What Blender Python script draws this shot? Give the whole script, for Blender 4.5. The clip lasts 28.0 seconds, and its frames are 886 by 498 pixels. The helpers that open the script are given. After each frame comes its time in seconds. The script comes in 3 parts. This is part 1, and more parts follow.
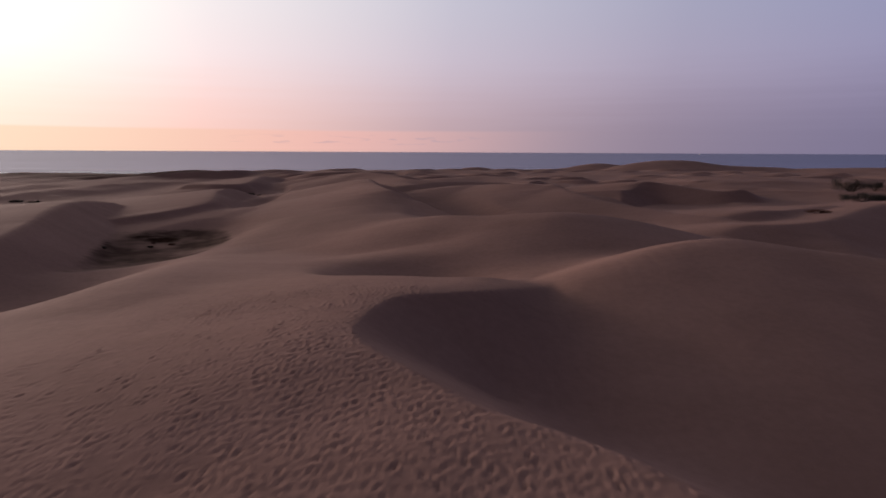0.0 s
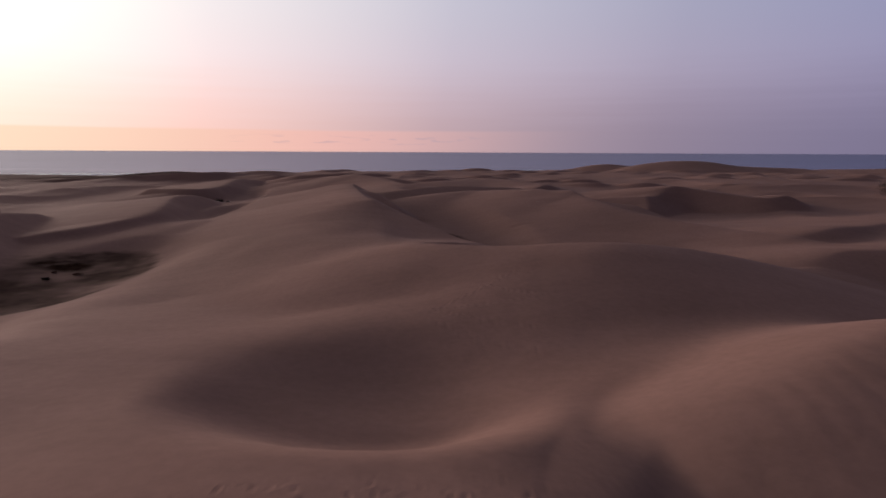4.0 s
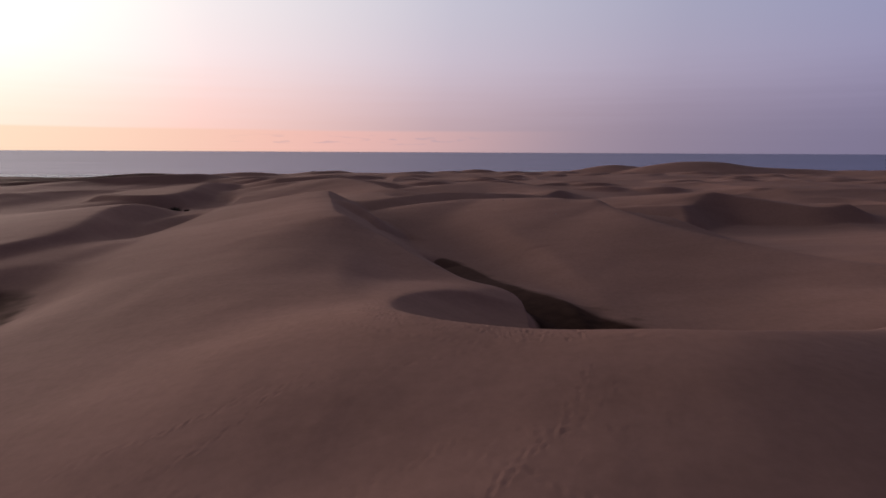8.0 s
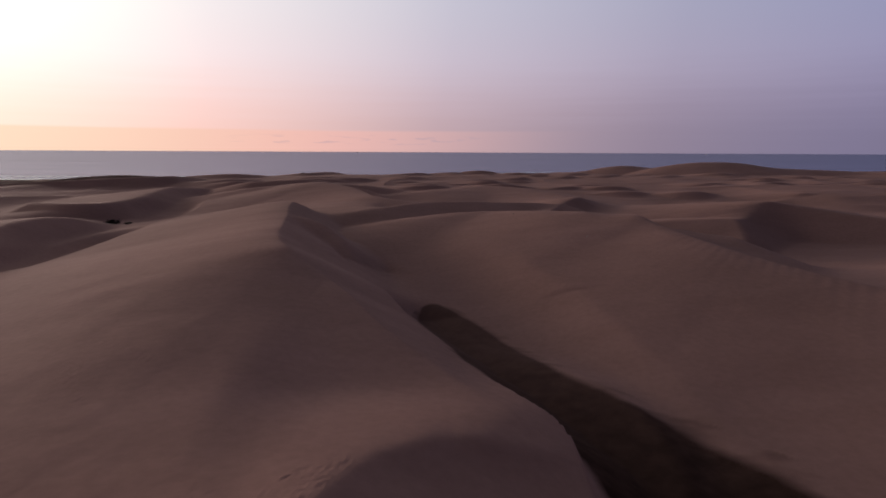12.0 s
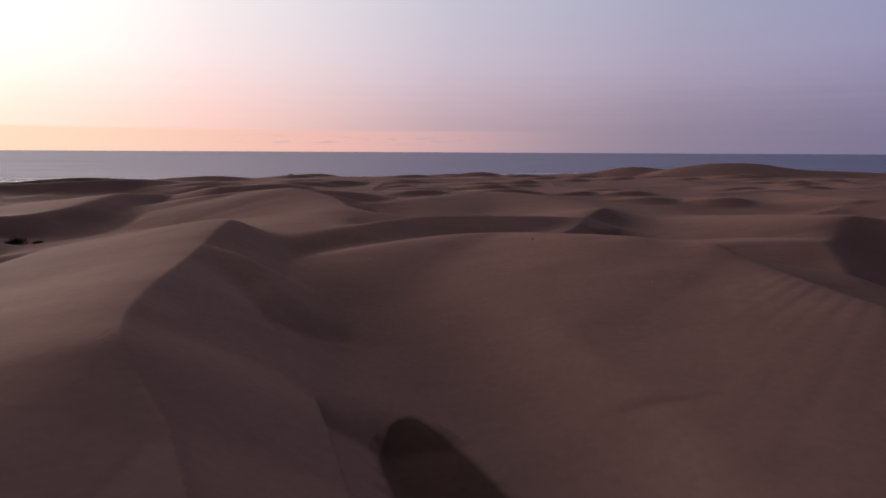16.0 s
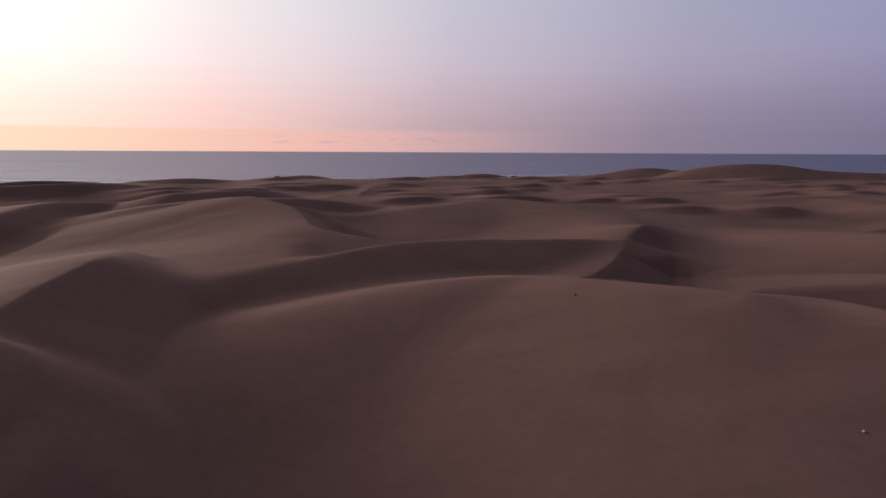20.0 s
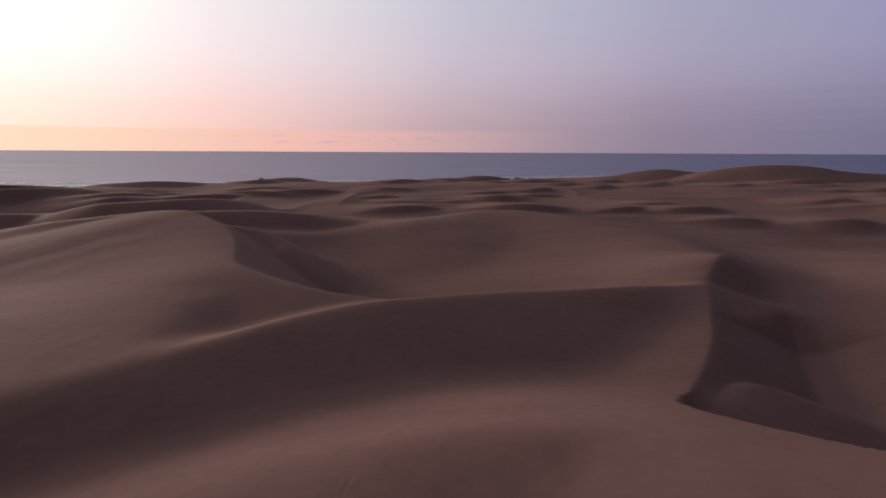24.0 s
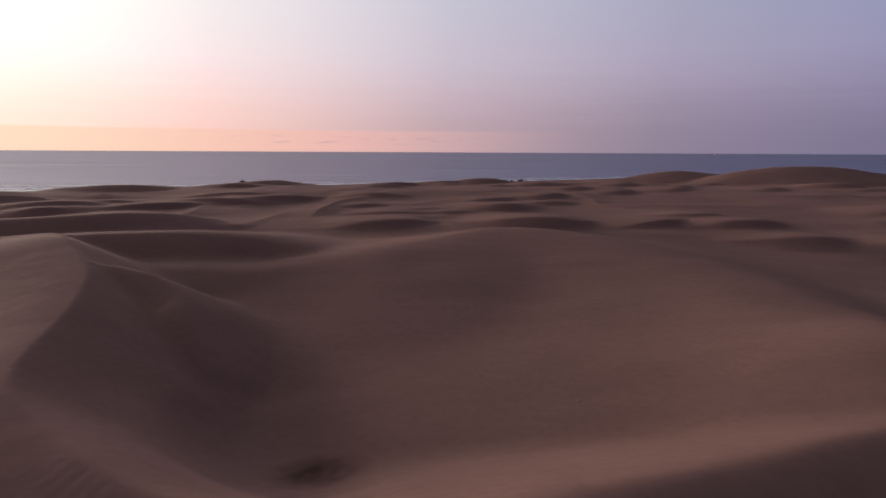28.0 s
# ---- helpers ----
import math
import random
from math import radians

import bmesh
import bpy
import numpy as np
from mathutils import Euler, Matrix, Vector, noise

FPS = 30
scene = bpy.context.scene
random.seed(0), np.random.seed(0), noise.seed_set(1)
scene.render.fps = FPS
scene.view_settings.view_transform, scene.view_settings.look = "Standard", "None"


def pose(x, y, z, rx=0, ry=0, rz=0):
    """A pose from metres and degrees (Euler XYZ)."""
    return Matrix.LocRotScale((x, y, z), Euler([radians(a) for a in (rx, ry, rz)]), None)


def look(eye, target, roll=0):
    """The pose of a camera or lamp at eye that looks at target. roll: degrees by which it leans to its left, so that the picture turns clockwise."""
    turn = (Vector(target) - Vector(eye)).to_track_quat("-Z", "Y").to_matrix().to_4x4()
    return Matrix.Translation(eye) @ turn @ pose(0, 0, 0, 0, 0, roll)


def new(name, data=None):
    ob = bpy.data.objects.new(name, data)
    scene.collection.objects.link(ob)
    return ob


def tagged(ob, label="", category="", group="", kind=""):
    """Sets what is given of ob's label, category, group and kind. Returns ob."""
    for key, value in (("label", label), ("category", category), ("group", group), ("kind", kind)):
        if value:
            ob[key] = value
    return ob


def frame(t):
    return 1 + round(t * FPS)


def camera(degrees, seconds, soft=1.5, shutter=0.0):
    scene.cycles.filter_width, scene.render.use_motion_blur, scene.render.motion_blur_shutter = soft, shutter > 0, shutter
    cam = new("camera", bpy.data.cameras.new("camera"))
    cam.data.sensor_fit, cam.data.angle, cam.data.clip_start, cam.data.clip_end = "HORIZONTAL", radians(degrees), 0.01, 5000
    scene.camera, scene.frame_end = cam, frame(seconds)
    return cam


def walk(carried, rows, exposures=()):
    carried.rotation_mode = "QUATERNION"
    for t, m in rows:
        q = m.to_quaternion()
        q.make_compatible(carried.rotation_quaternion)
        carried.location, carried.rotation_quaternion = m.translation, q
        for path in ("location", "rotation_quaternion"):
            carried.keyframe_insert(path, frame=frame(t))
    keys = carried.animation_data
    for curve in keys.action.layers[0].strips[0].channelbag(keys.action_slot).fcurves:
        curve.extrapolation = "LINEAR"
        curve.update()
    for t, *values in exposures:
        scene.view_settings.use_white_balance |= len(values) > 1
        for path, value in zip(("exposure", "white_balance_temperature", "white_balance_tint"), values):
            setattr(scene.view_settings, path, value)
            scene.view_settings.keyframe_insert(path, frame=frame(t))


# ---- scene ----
# camera: a level flight along +y at steady speed
cam = camera(75.0, 28.0, soft=1.7)


def flight(t):
    return pose(0.341 * t, 8.65 * t, 26.0 - 0.023 * t, 90 - 9.806, -0.28, -0.04)


walk(cam, [(t, flight(t)) for t in (0, 7, 14, 21, 28)])

# ---- light: dusk glow low over the sea, beyond the left of the view ----
GLOW_AZ, GLOW_EL = -50.0, 12.0


def build_world():
    w = bpy.data.worlds.new("dusk_sky")
    scene.world = w
    w.use_nodes = True
    nt = w.node_tree
    nt.nodes.clear()
    N, L = nt.nodes.new, nt.links.new

    def math_node(op, a, b=None, c=None, clamp=False):
        n = N("ShaderNodeMath")
        n.operation, n.use_clamp = op, clamp
        for i, v in enumerate((a, b, c)):
            if v is None:
                continue
            if isinstance(v, (int, float)):
                n.inputs[i].default_value = v
            else:
                L(v, n.inputs[i])
        return n.outputs[0]

    def smooth(v, a, b):
        n = N("ShaderNodeMapRange")
        n.interpolation_type = "SMOOTHSTEP"
        L(v, n.inputs[0])
        n.inputs[1].default_value, n.inputs[2].default_value = a, b
        return n.outputs[0]

    def mix(f, a, b, mode="MIX"):
        n = N("ShaderNodeMix")
        n.data_type, n.blend_type = "RGBA", mode
        for v, k in ((f, 0), (a, 6), (b, 7)):
            if isinstance(v, (int, float)):
                n.inputs[k].default_value = v
            elif isinstance(v, tuple):
                n.inputs[k].default_value = (*v, 1)
            else:
                L(v, n.inputs[k])
        return n.outputs[2]

    tc = N("ShaderNodeTexCoord")
    way = tc.outputs["Generated"]
    sep = N("ShaderNodeSeparateXYZ")
    L(way, sep.inputs[0])
    az, el = radians(GLOW_AZ), radians(GLOW_EL)
    dot = N("ShaderNodeVectorMath")
    dot.operation = "DOT_PRODUCT"
    L(way, dot.inputs[0])
    dot.inputs[1].default_value = (math.sin(az) * math.cos(el), math.cos(az) * math.cos(el), math.sin(el))
    ang = math_node("DIVIDE", math_node("ARCCOSINE", dot.outputs["Value"]), math.pi)
    # colour by the angle from the glow
    ramp = N("ShaderNodeValToRGB")
    L(ang, ramp.inputs[0])
    stops = ((0.0, (2.4, 2.0, 1.8)), (6, (1.8, 1.55, 1.42)), (13, (1.28, 1.15, 1.08)), (29, (0.94, 0.81, 0.84)), (50, (0.58, 0.52, 0.63)),
             (70, (0.39, 0.36, 0.50)), (85, (0.31, 0.30, 0.47)), (115, (0.13, 0.14, 0.24)), (180, (0.07, 0.075, 0.125)))
    e = ramp.color_ramp.elements
    e[0].position, e[0].color = 0, (*[c / 4.2 for c in stops[0][1]], 1)
    e[1].position, e[1].color = 1, (*[c / 4.2 for c in stops[-1][1]], 1)
    for a, c in stops[1:-1]:
        x = e.new(a / 180)
        x.color = (*[v / 4.2 for v in c], 1)
    base = mix(1.0, ramp.outputs[0], (4.2, 4.2, 4.2), "MULTIPLY")
    up = math_node("ARCSINE", sep.outputs[2])
    deg = math_node("MULTIPLY", up, 180 / math.pi)
    # rosier low down, bluer above
    base = mix(1.0, base, mix(smooth(deg, 3, 15), (1.06, 0.96, 0.93), (0.97, 1.05, 1.03)), "MULTIPLY")
    # thin level layers of cloud near the horizon
    tex = N("ShaderNodeTexNoise")
    mp = N("ShaderNodeMapping")
    L(way, mp.inputs[0])
    mp.inputs["Scale"].default_value = (1.6, 1.6, 46)
    L(mp.outputs[0], tex.inputs["Vector"])
    tex.inputs["Scale"].default_value, tex.inputs["Detail"].default_value = 2.2, 4
    wob = math_node("MULTIPLY_ADD", tex.outputs[0], 1.6, -0.8)
    deg2 = math_node("ADD", deg, wob)
    near_glow = smooth(ang, 84 / 180, 26 / 180)
    haze = smooth(deg2, 9.0, 0.2)
    dusk = mix(near_glow, (0.66, 0.655, 0.67), (1.0, 0.82, 0.72))
    base = mix(haze, base, mix(1.0, base, dusk, "MULTIPLY"))
    # the clear strip under the cloud bank
    strip = math_node("MULTIPLY", smooth(math_node("MULTIPLY_ADD", wob, 0.12, deg), 1.85, 1.55), smooth(ang, 66 / 180, 28 / 180))
    base = mix(math_node("MULTIPLY", strip, 0.8), base, mix(smooth(ang, 45 / 180, 10 / 180), (0.90, 0.48, 0.42), (1.02, 0.76, 0.54)))
    # small clouds just over the horizon
    t2 = N("ShaderNodeTexNoise")
    mp2 = N("ShaderNodeMapping")
    L(way, mp2.inputs[0])
    mp2.inputs["Scale"].default_value = (16, 16, 120)
    L(mp2.outputs[0], t2.inputs["Vector"])
    t2.inputs["Scale"].default_value, t2.inputs["Detail"].default_value = 1.7, 5
    puff = math_node("MULTIPLY", smooth(t2.outputs[0], 0.55, 0.68), math_node("MULTIPLY", smooth(deg, 0.25, 0.6), smooth(deg, 1.5, 0.9)))
    puff = math_node("MULTIPLY", puff, math_node("MULTIPLY", smooth(ang, 30 / 180, 38 / 180), smooth(ang, 60 / 180, 52 / 180)))
    base = mix(math_node("MULTIPLY", puff, 0.4), base, (0.42, 0.33, 0.40))
    # overhead the dusk sky is darker
    base = mix(smooth(deg, 16, 60), base, mix(1.0, base, (0.13, 0.127, 0.135), "MULTIPLY"))
    # behind the flight the sky is still dim and dusky rose
    inland = smooth(math_node("MULTIPLY", sep.outputs[1], -1.0), 0.0, 0.7)
    base = mix(inland, base, mix(1.0, base, (0.70, 0.60, 0.54), "MULTIPLY"))
    below = smooth(deg, 0.0, -2.0)
    base = mix(below, base, (0.05, 0.04, 0.05))
    bg = N("ShaderNodeBackground")
    L(base, bg.inputs[0])
    bg.inputs[1].default_value = 1.0
    out = N("ShaderNodeOutputWorld")
    L(bg.outputs[0], out.inputs[0])


build_world()
sun = new("sun", bpy.data.lights.new("sun", "SUN"))
sun.data.energy, sun.data.angle, sun.data.color = 2.15, radians(14), (1.0, 0.79, 0.70)
sun.matrix_world = look((0, 0, 100), (100 * math.sin(radians(48)), -100 * math.cos(radians(48)), 100 - 9), 0)


# ---- materials ----
def nodes_of(name, rough=0.9, spec=0.2):
    m = bpy.data.materials.new(name)
    m.use_nodes = True
    nt = m.node_tree
    b = nt.nodes["Principled BSDF"]
    b.inputs["Roughness"].default_value = rough
    b.inputs["Specular IOR Level"].default_value = spec
    return m, nt, b


def noise_tex(nt, scale, detail=4, vec=None, rough=0.55):
    n = nt.nodes.new("ShaderNodeTexNoise")
    n.inputs["Scale"].default_value, n.inputs["Detail"].default_value, n.inputs["Roughness"].default_value = scale, detail, rough
    if vec:
        nt.links.new(vec, n.inputs["Vector"])
    return n.outputs[0]


def ramp_of(nt, fac, stops):
    r = nt.nodes.new("ShaderNodeValToRGB")
    nt.links.new(fac, r.inputs[0])
    e = r.color_ramp.elements
    e[0].position, e[0].color = stops[0][0], (*stops[0][1], 1)
    e[1].position, e[1].color = stops[-1][0], (*stops[-1][1], 1)
    for p, c in stops[1:-1]:
        e.new(p).color = (*c, 1)
    return r.outputs[0]


def mix_of(nt, f, a, b, mode="MIX"):
    n = nt.nodes.new("ShaderNodeMix")
    n.data_type, n.blend_type = "RGBA", mode
    for v, k in ((f, 0), (a, 6), (b, 7)):
        if isinstance(v, (int, float)):
            n.inputs[k].default_value = v
        elif isinstance(v, tuple):
            n.inputs[k].default_value = (*v, 1)
        else:
            nt.links.new(v, n.inputs[k])
    return n.outputs[2]


def sand_material():
    m, nt, b = nodes_of("dune_sand", 0.95, 0.05)
    pos = nt.nodes.new("ShaderNodeNewGeometry").outputs["Position"]
    big = noise_tex(nt, 0.035, 4, pos)
    col = ramp_of(nt, big, ((0.3, (0.282, 0.165, 0.136)), (0.5, (0.316, 0.185, 0.153)), (0.7, (0.350, 0.205, 0.170))))
    drift = nt.nodes.new("ShaderNodeMapping")
    nt.links.new(pos, drift.inputs[0])
    drift.inputs["Rotation"].default_value = (0, 0, radians(35))
    drift.inputs["Scale"].default_value = (0.25, 1, 1)
    col = mix_of(nt, 1.0, col, ramp_of(nt, noise_tex(nt, 0.22, 5, drift.outputs[0]), ((0.32, (0.945, 0.94, 0.935)), (0.68, (1.05, 1.055, 1.06)))), "MULTIPLY")
    grain = noise_tex(nt, 1.3, 6, pos)
    col = mix_of(nt, 1.0, col, ramp_of(nt, grain, ((0.3, (0.93, 0.93, 0.93)), (0.7, (1.06, 1.06, 1.06)))), "MULTIPLY")
    # the sand colour goes over to a near-black brown by a vertex mask
    dark_ground = nt.nodes.new("ShaderNodeAttribute")
    dark_ground.attribute_name = "dark_ground"
    dark_tone = ramp_of(nt, noise_tex(nt, 0.6, 6, pos), ((0.35, (0.018, 0.010, 0.007)), (0.65, (0.046, 0.025, 0.018))))
    col = mix_of(nt, dark_ground.outputs["Fac"], col, dark_tone)
    # no specular where the mask is full
    dry = nt.nodes.new("ShaderNodeMath")
    dry.operation = "MULTIPLY_ADD"
    nt.links.new(dark_ground.outputs["Fac"], dry.inputs[0])
    dry.inputs[1].default_value, dry.inputs[2].default_value = -0.05, 0.05
    nt.links.new(dry.outputs[0], b.inputs["Specular IOR Level"])
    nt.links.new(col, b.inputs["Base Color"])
    bump = nt.nodes.new("ShaderNodeBump")
    bump.inputs["Strength"].default_value, bump.inputs["Distance"].default_value = 0.22, 0.08
    nt.links.new(noise_tex(nt, 2.2, 5, pos), bump.inputs["Height"])
    nt.links.new(bump.outputs[0], b.inputs["Normal"])
    return m


SAND = sand_material()


def sea_material():
    m, nt, b = nodes_of("sea_water", 0.5, 0.0)
    pos = nt.nodes.new("ShaderNodeNewGeometry").outputs["Position"]
    mp = nt.nodes.new("ShaderNodeMapping")
    nt.links.new(pos, mp.inputs[0])
    mp.inputs["Rotation"].default_value = (0, 0, radians(-20))
    mp.inputs["Scale"].default_value = (0.2, 1, 1)
    streak = noise_tex(nt, 0.02, 6, mp.outputs[0], 0.6)
    nt.links.new(ramp_of(nt, streak, ((0.35, (0.014, 0.022, 0.040)), (0.65, (0.020, 0.030, 0.050)))), b.inputs["Base Color"])
    bump = nt.nodes.new("ShaderNodeBump")
    bump.inputs["Strength"].default_value, bump.inputs["Distance"].default_value = 0.7, 0.5
    nt.links.new(noise_tex(nt, 0.12, 6, mp.outputs[0], 0.6), bump.inputs["Height"])
    gloss = nt.nodes.new("ShaderNodeBsdfGlossy")
    gloss.inputs["Roughness"].default_value = 0.22
    gloss.inputs["Color"].default_value = (0.82, 0.84, 1.0, 1)
    nt.links.new(bump.outputs[0], gloss.inputs["Normal"])
    both = nt.nodes.new("ShaderNodeMixShader")
    patch = noise_tex(nt, 0.012, 5, mp.outputs[0], 0.6)
    nt.links.new(ramp_of(nt, patch, ((0.35, (0.34, 0.34, 0.34)), (0.65, (0.40, 0.40, 0.40)))), both.inputs[0])
    nt.links.new(b.outputs[0], both.inputs[1])
    nt.links.new(gloss.outputs[0], both.inputs[2])
    nt.links.new(both.outputs[0], nt.nodes["Material Output"].inputs[0])
    return m


SEA = sea_material()


# ---- the dune field: crests, humps and hollows laid into one sheet ----
def soft_max(a, b, k):
    return np.maximum(a, b) + np.maximum(k - np.abs(a - b), 0) ** 2 / (4 * k)


def soft_min(a, b, k):
    return -soft_max(-a, -b, k)


def spline(pts, n=9):
    """A smooth line through the given crest points."""
    p = np.array([pts[0], *pts, pts[-1]], float)
    p[0], p[-1] = 2 * p[1] - p[2], 2 * p[-2] - p[-3]
    out = []
    for i in range(1, len(p) - 2):
        for u in np.linspace(0, 1, n, endpoint=False):
            a, b, c, d = p[i - 1:i + 3]
            out.append(0.5 * (2 * b + (c - a) * u + (2 * a - 5 * b + 4 * c - d) * u * u + (3 * b - a - 3 * c + d) * u ** 3))
    out.append(p[-2])
    return np.array(out)


def drop(d, slope, r):
    return slope * (np.sqrt(d * d + r * r) - r)


def crest(h, x, y, pts, left, right, rl=2.0, rr=0.4, k=1.0, reach=90.0):
    """A dune along a crest line: its slopes and roundings to the left and the right of the way."""
    line = spline(pts)
    box = ((x > line[:, 0].min() - reach) & (x < line[:, 0].max() + reach) & (y > line[:, 1].min() - reach) & (y < line[:, 1].max() + reach))
    px, py = x[box], y[box]
    z = np.full(px.shape, -1e3)
    for (ax, ay, az), (cx, cy, cz) in zip(line[:-1], line[1:]):
        dx, dy = cx - ax, cy - ay
        n2 = dx * dx + dy * dy + 1e-9
        u = np.clip(((px - ax) * dx + (py - ay) * dy) / n2, 0, 1)
        ex, ey = px - ax - u * dx, py - ay - u * dy
        d = np.sqrt(ex * ex + ey * ey)
        w = np.clip(0.5 + 0.5 * (ex * dy - ey * dx) / math.sqrt(n2) / np.maximum(d, 1e-3), 0, 1)
        w = w * w * (3 - 2 * w)
        z = np.maximum(z, az + u * (cz - az) - (drop(d, left, rl) * (1 - w) + drop(d, right, rr) * w))
    h[box] = soft_max(h[box], z, k)


def hollow(h, x, y, cx, cy, z, lx, ly, turn=0.0, depth=6.0, k=2.0, power=1.0):
    """A hollow: an elliptic bowl cut into the sheet; a higher power gives a flatter floor and a steeper rim."""
    c, s = math.cos(radians(turn)), math.sin(radians(turn))
    u = ((x - cx) * c + (y - cy) * s) / lx
    v = (-(x - cx) * s + (y - cy) * c) / ly
    q = u * u + v * v
    m = q < 9
    h[m] = soft_min(h[m], z + depth * q[m] ** power, k)


def undercut(h, x, y, pts, slope, floor, width, rise, k=0.5, fade=0.4, south=0.0):
    """Wind-scoured ground right of an edge line: no higher than a steep face down to a floor that rises again."""
    line = spline(pts)
    reach = 60.0
    box = (x > line[:, 0].min() - 2) & (x < line[:, 0].max() + reach) & (y > line[:, 1].min()) & (y < line[:, 1].max())
    px, py = x[box], y[box]
    best, side, top = np.full(px.shape, 1e6), np.zeros(px.shape), np.zeros(px.shape)
    for (ax, ay, az), (cx, cy, cz) in zip(line[:-1], line[1:]):
        dx, dy = cx - ax, cy - ay
        n2 = dx * dx + dy * dy + 1e-9
        u = np.clip(((px - ax) * dx + (py - ay) * dy) / n2, 0, 1)
        ex, ey = px - ax - u * dx, py - ay - u * dy
        d = np.sqrt(ex * ex + ey * ey)
        near = d < best
        best[near], side[near], top[near] = d[near], (ex * dy - ey * dx)[near], (az + u * (cz - az))[near]
    cap = np.maximum(top - slope * best, floor + rise * np.maximum(best - width, 0)) + fade * np.maximum(py - line[:, 1].max() + 9, 0) + south * np.maximum(line[:, 1].min() + 6 - py, 0)
    low = soft_min(h[box], cap, k)
    h[box] = np.where(side > 0, low, h[box])


def lattice(x, y, scale, seed):
    """Smooth value noise between 0 and 1."""
    gx, gy = x / scale, y / scale
    ix, iy = np.floor(gx).astype(np.int64), np.floor(gy).astype(np.int64)
    fx, fy = gx - ix, gy - iy
    fx, fy = fx ** 3 * (fx * (fx * 6 - 15) + 10), fy ** 3 * (fy * (fy * 6 - 15) + 10)

    def rnd(i, j):
        v = (i * 374761393 + j * 668265263 + seed * 974634777) & 0xFFFFFFFF
        v = ((v ^ (v >> 13)) * 1274126177) & 0xFFFFFFFF
        return ((v ^ (v >> 16)) & 0xFFFF) / 65535.0

    a, b = rnd(ix, iy), rnd(ix + 1, iy)
    c, d = rnd(ix, iy + 1), rnd(ix + 1, iy + 1)
    return (a * (1 - fx) + b * fx) * (1 - fy) + (c * (1 - fx) + d * fx) * fy


def blotch(x, y, size, seed):
    """Uneven patches at three sizes, about 0.5 on the mean."""
    u, v = 0.8 * x + 0.6 * y, 0.8 * y - 0.6 * x
    return 0.5 * lattice(u, v, size, seed) + 0.3 * lattice(x, y, size * 0.43, seed + 50) + 0.2 * lattice(v, u, size * 0.19, seed + 90)


def coast(x):
    """The distance at which the beach meets the sea."""
    return np.interp(x, [-3000, -430, -340, -232, -175, -67, 8, 77, 172, 500, 3000], [500, 558, 560, 572, 600, 650, 698, 712, 770, 815, 1300])


def spread(lo, hi, step, low_end, high_end, grow_low, grow_high):
    core = list(np.arange(lo, hi + 1e-6, step))
    s, v = step, core[-1]
    while v < high_end:
        s *= grow_high
        v += s
        core.append(v)
    s, v, low = step, lo, []
    while v > low_end:
        s *= grow_low
        v -= s
        low.append(v)
    return np.array(low[::-1] + core)


STEP = 0.5


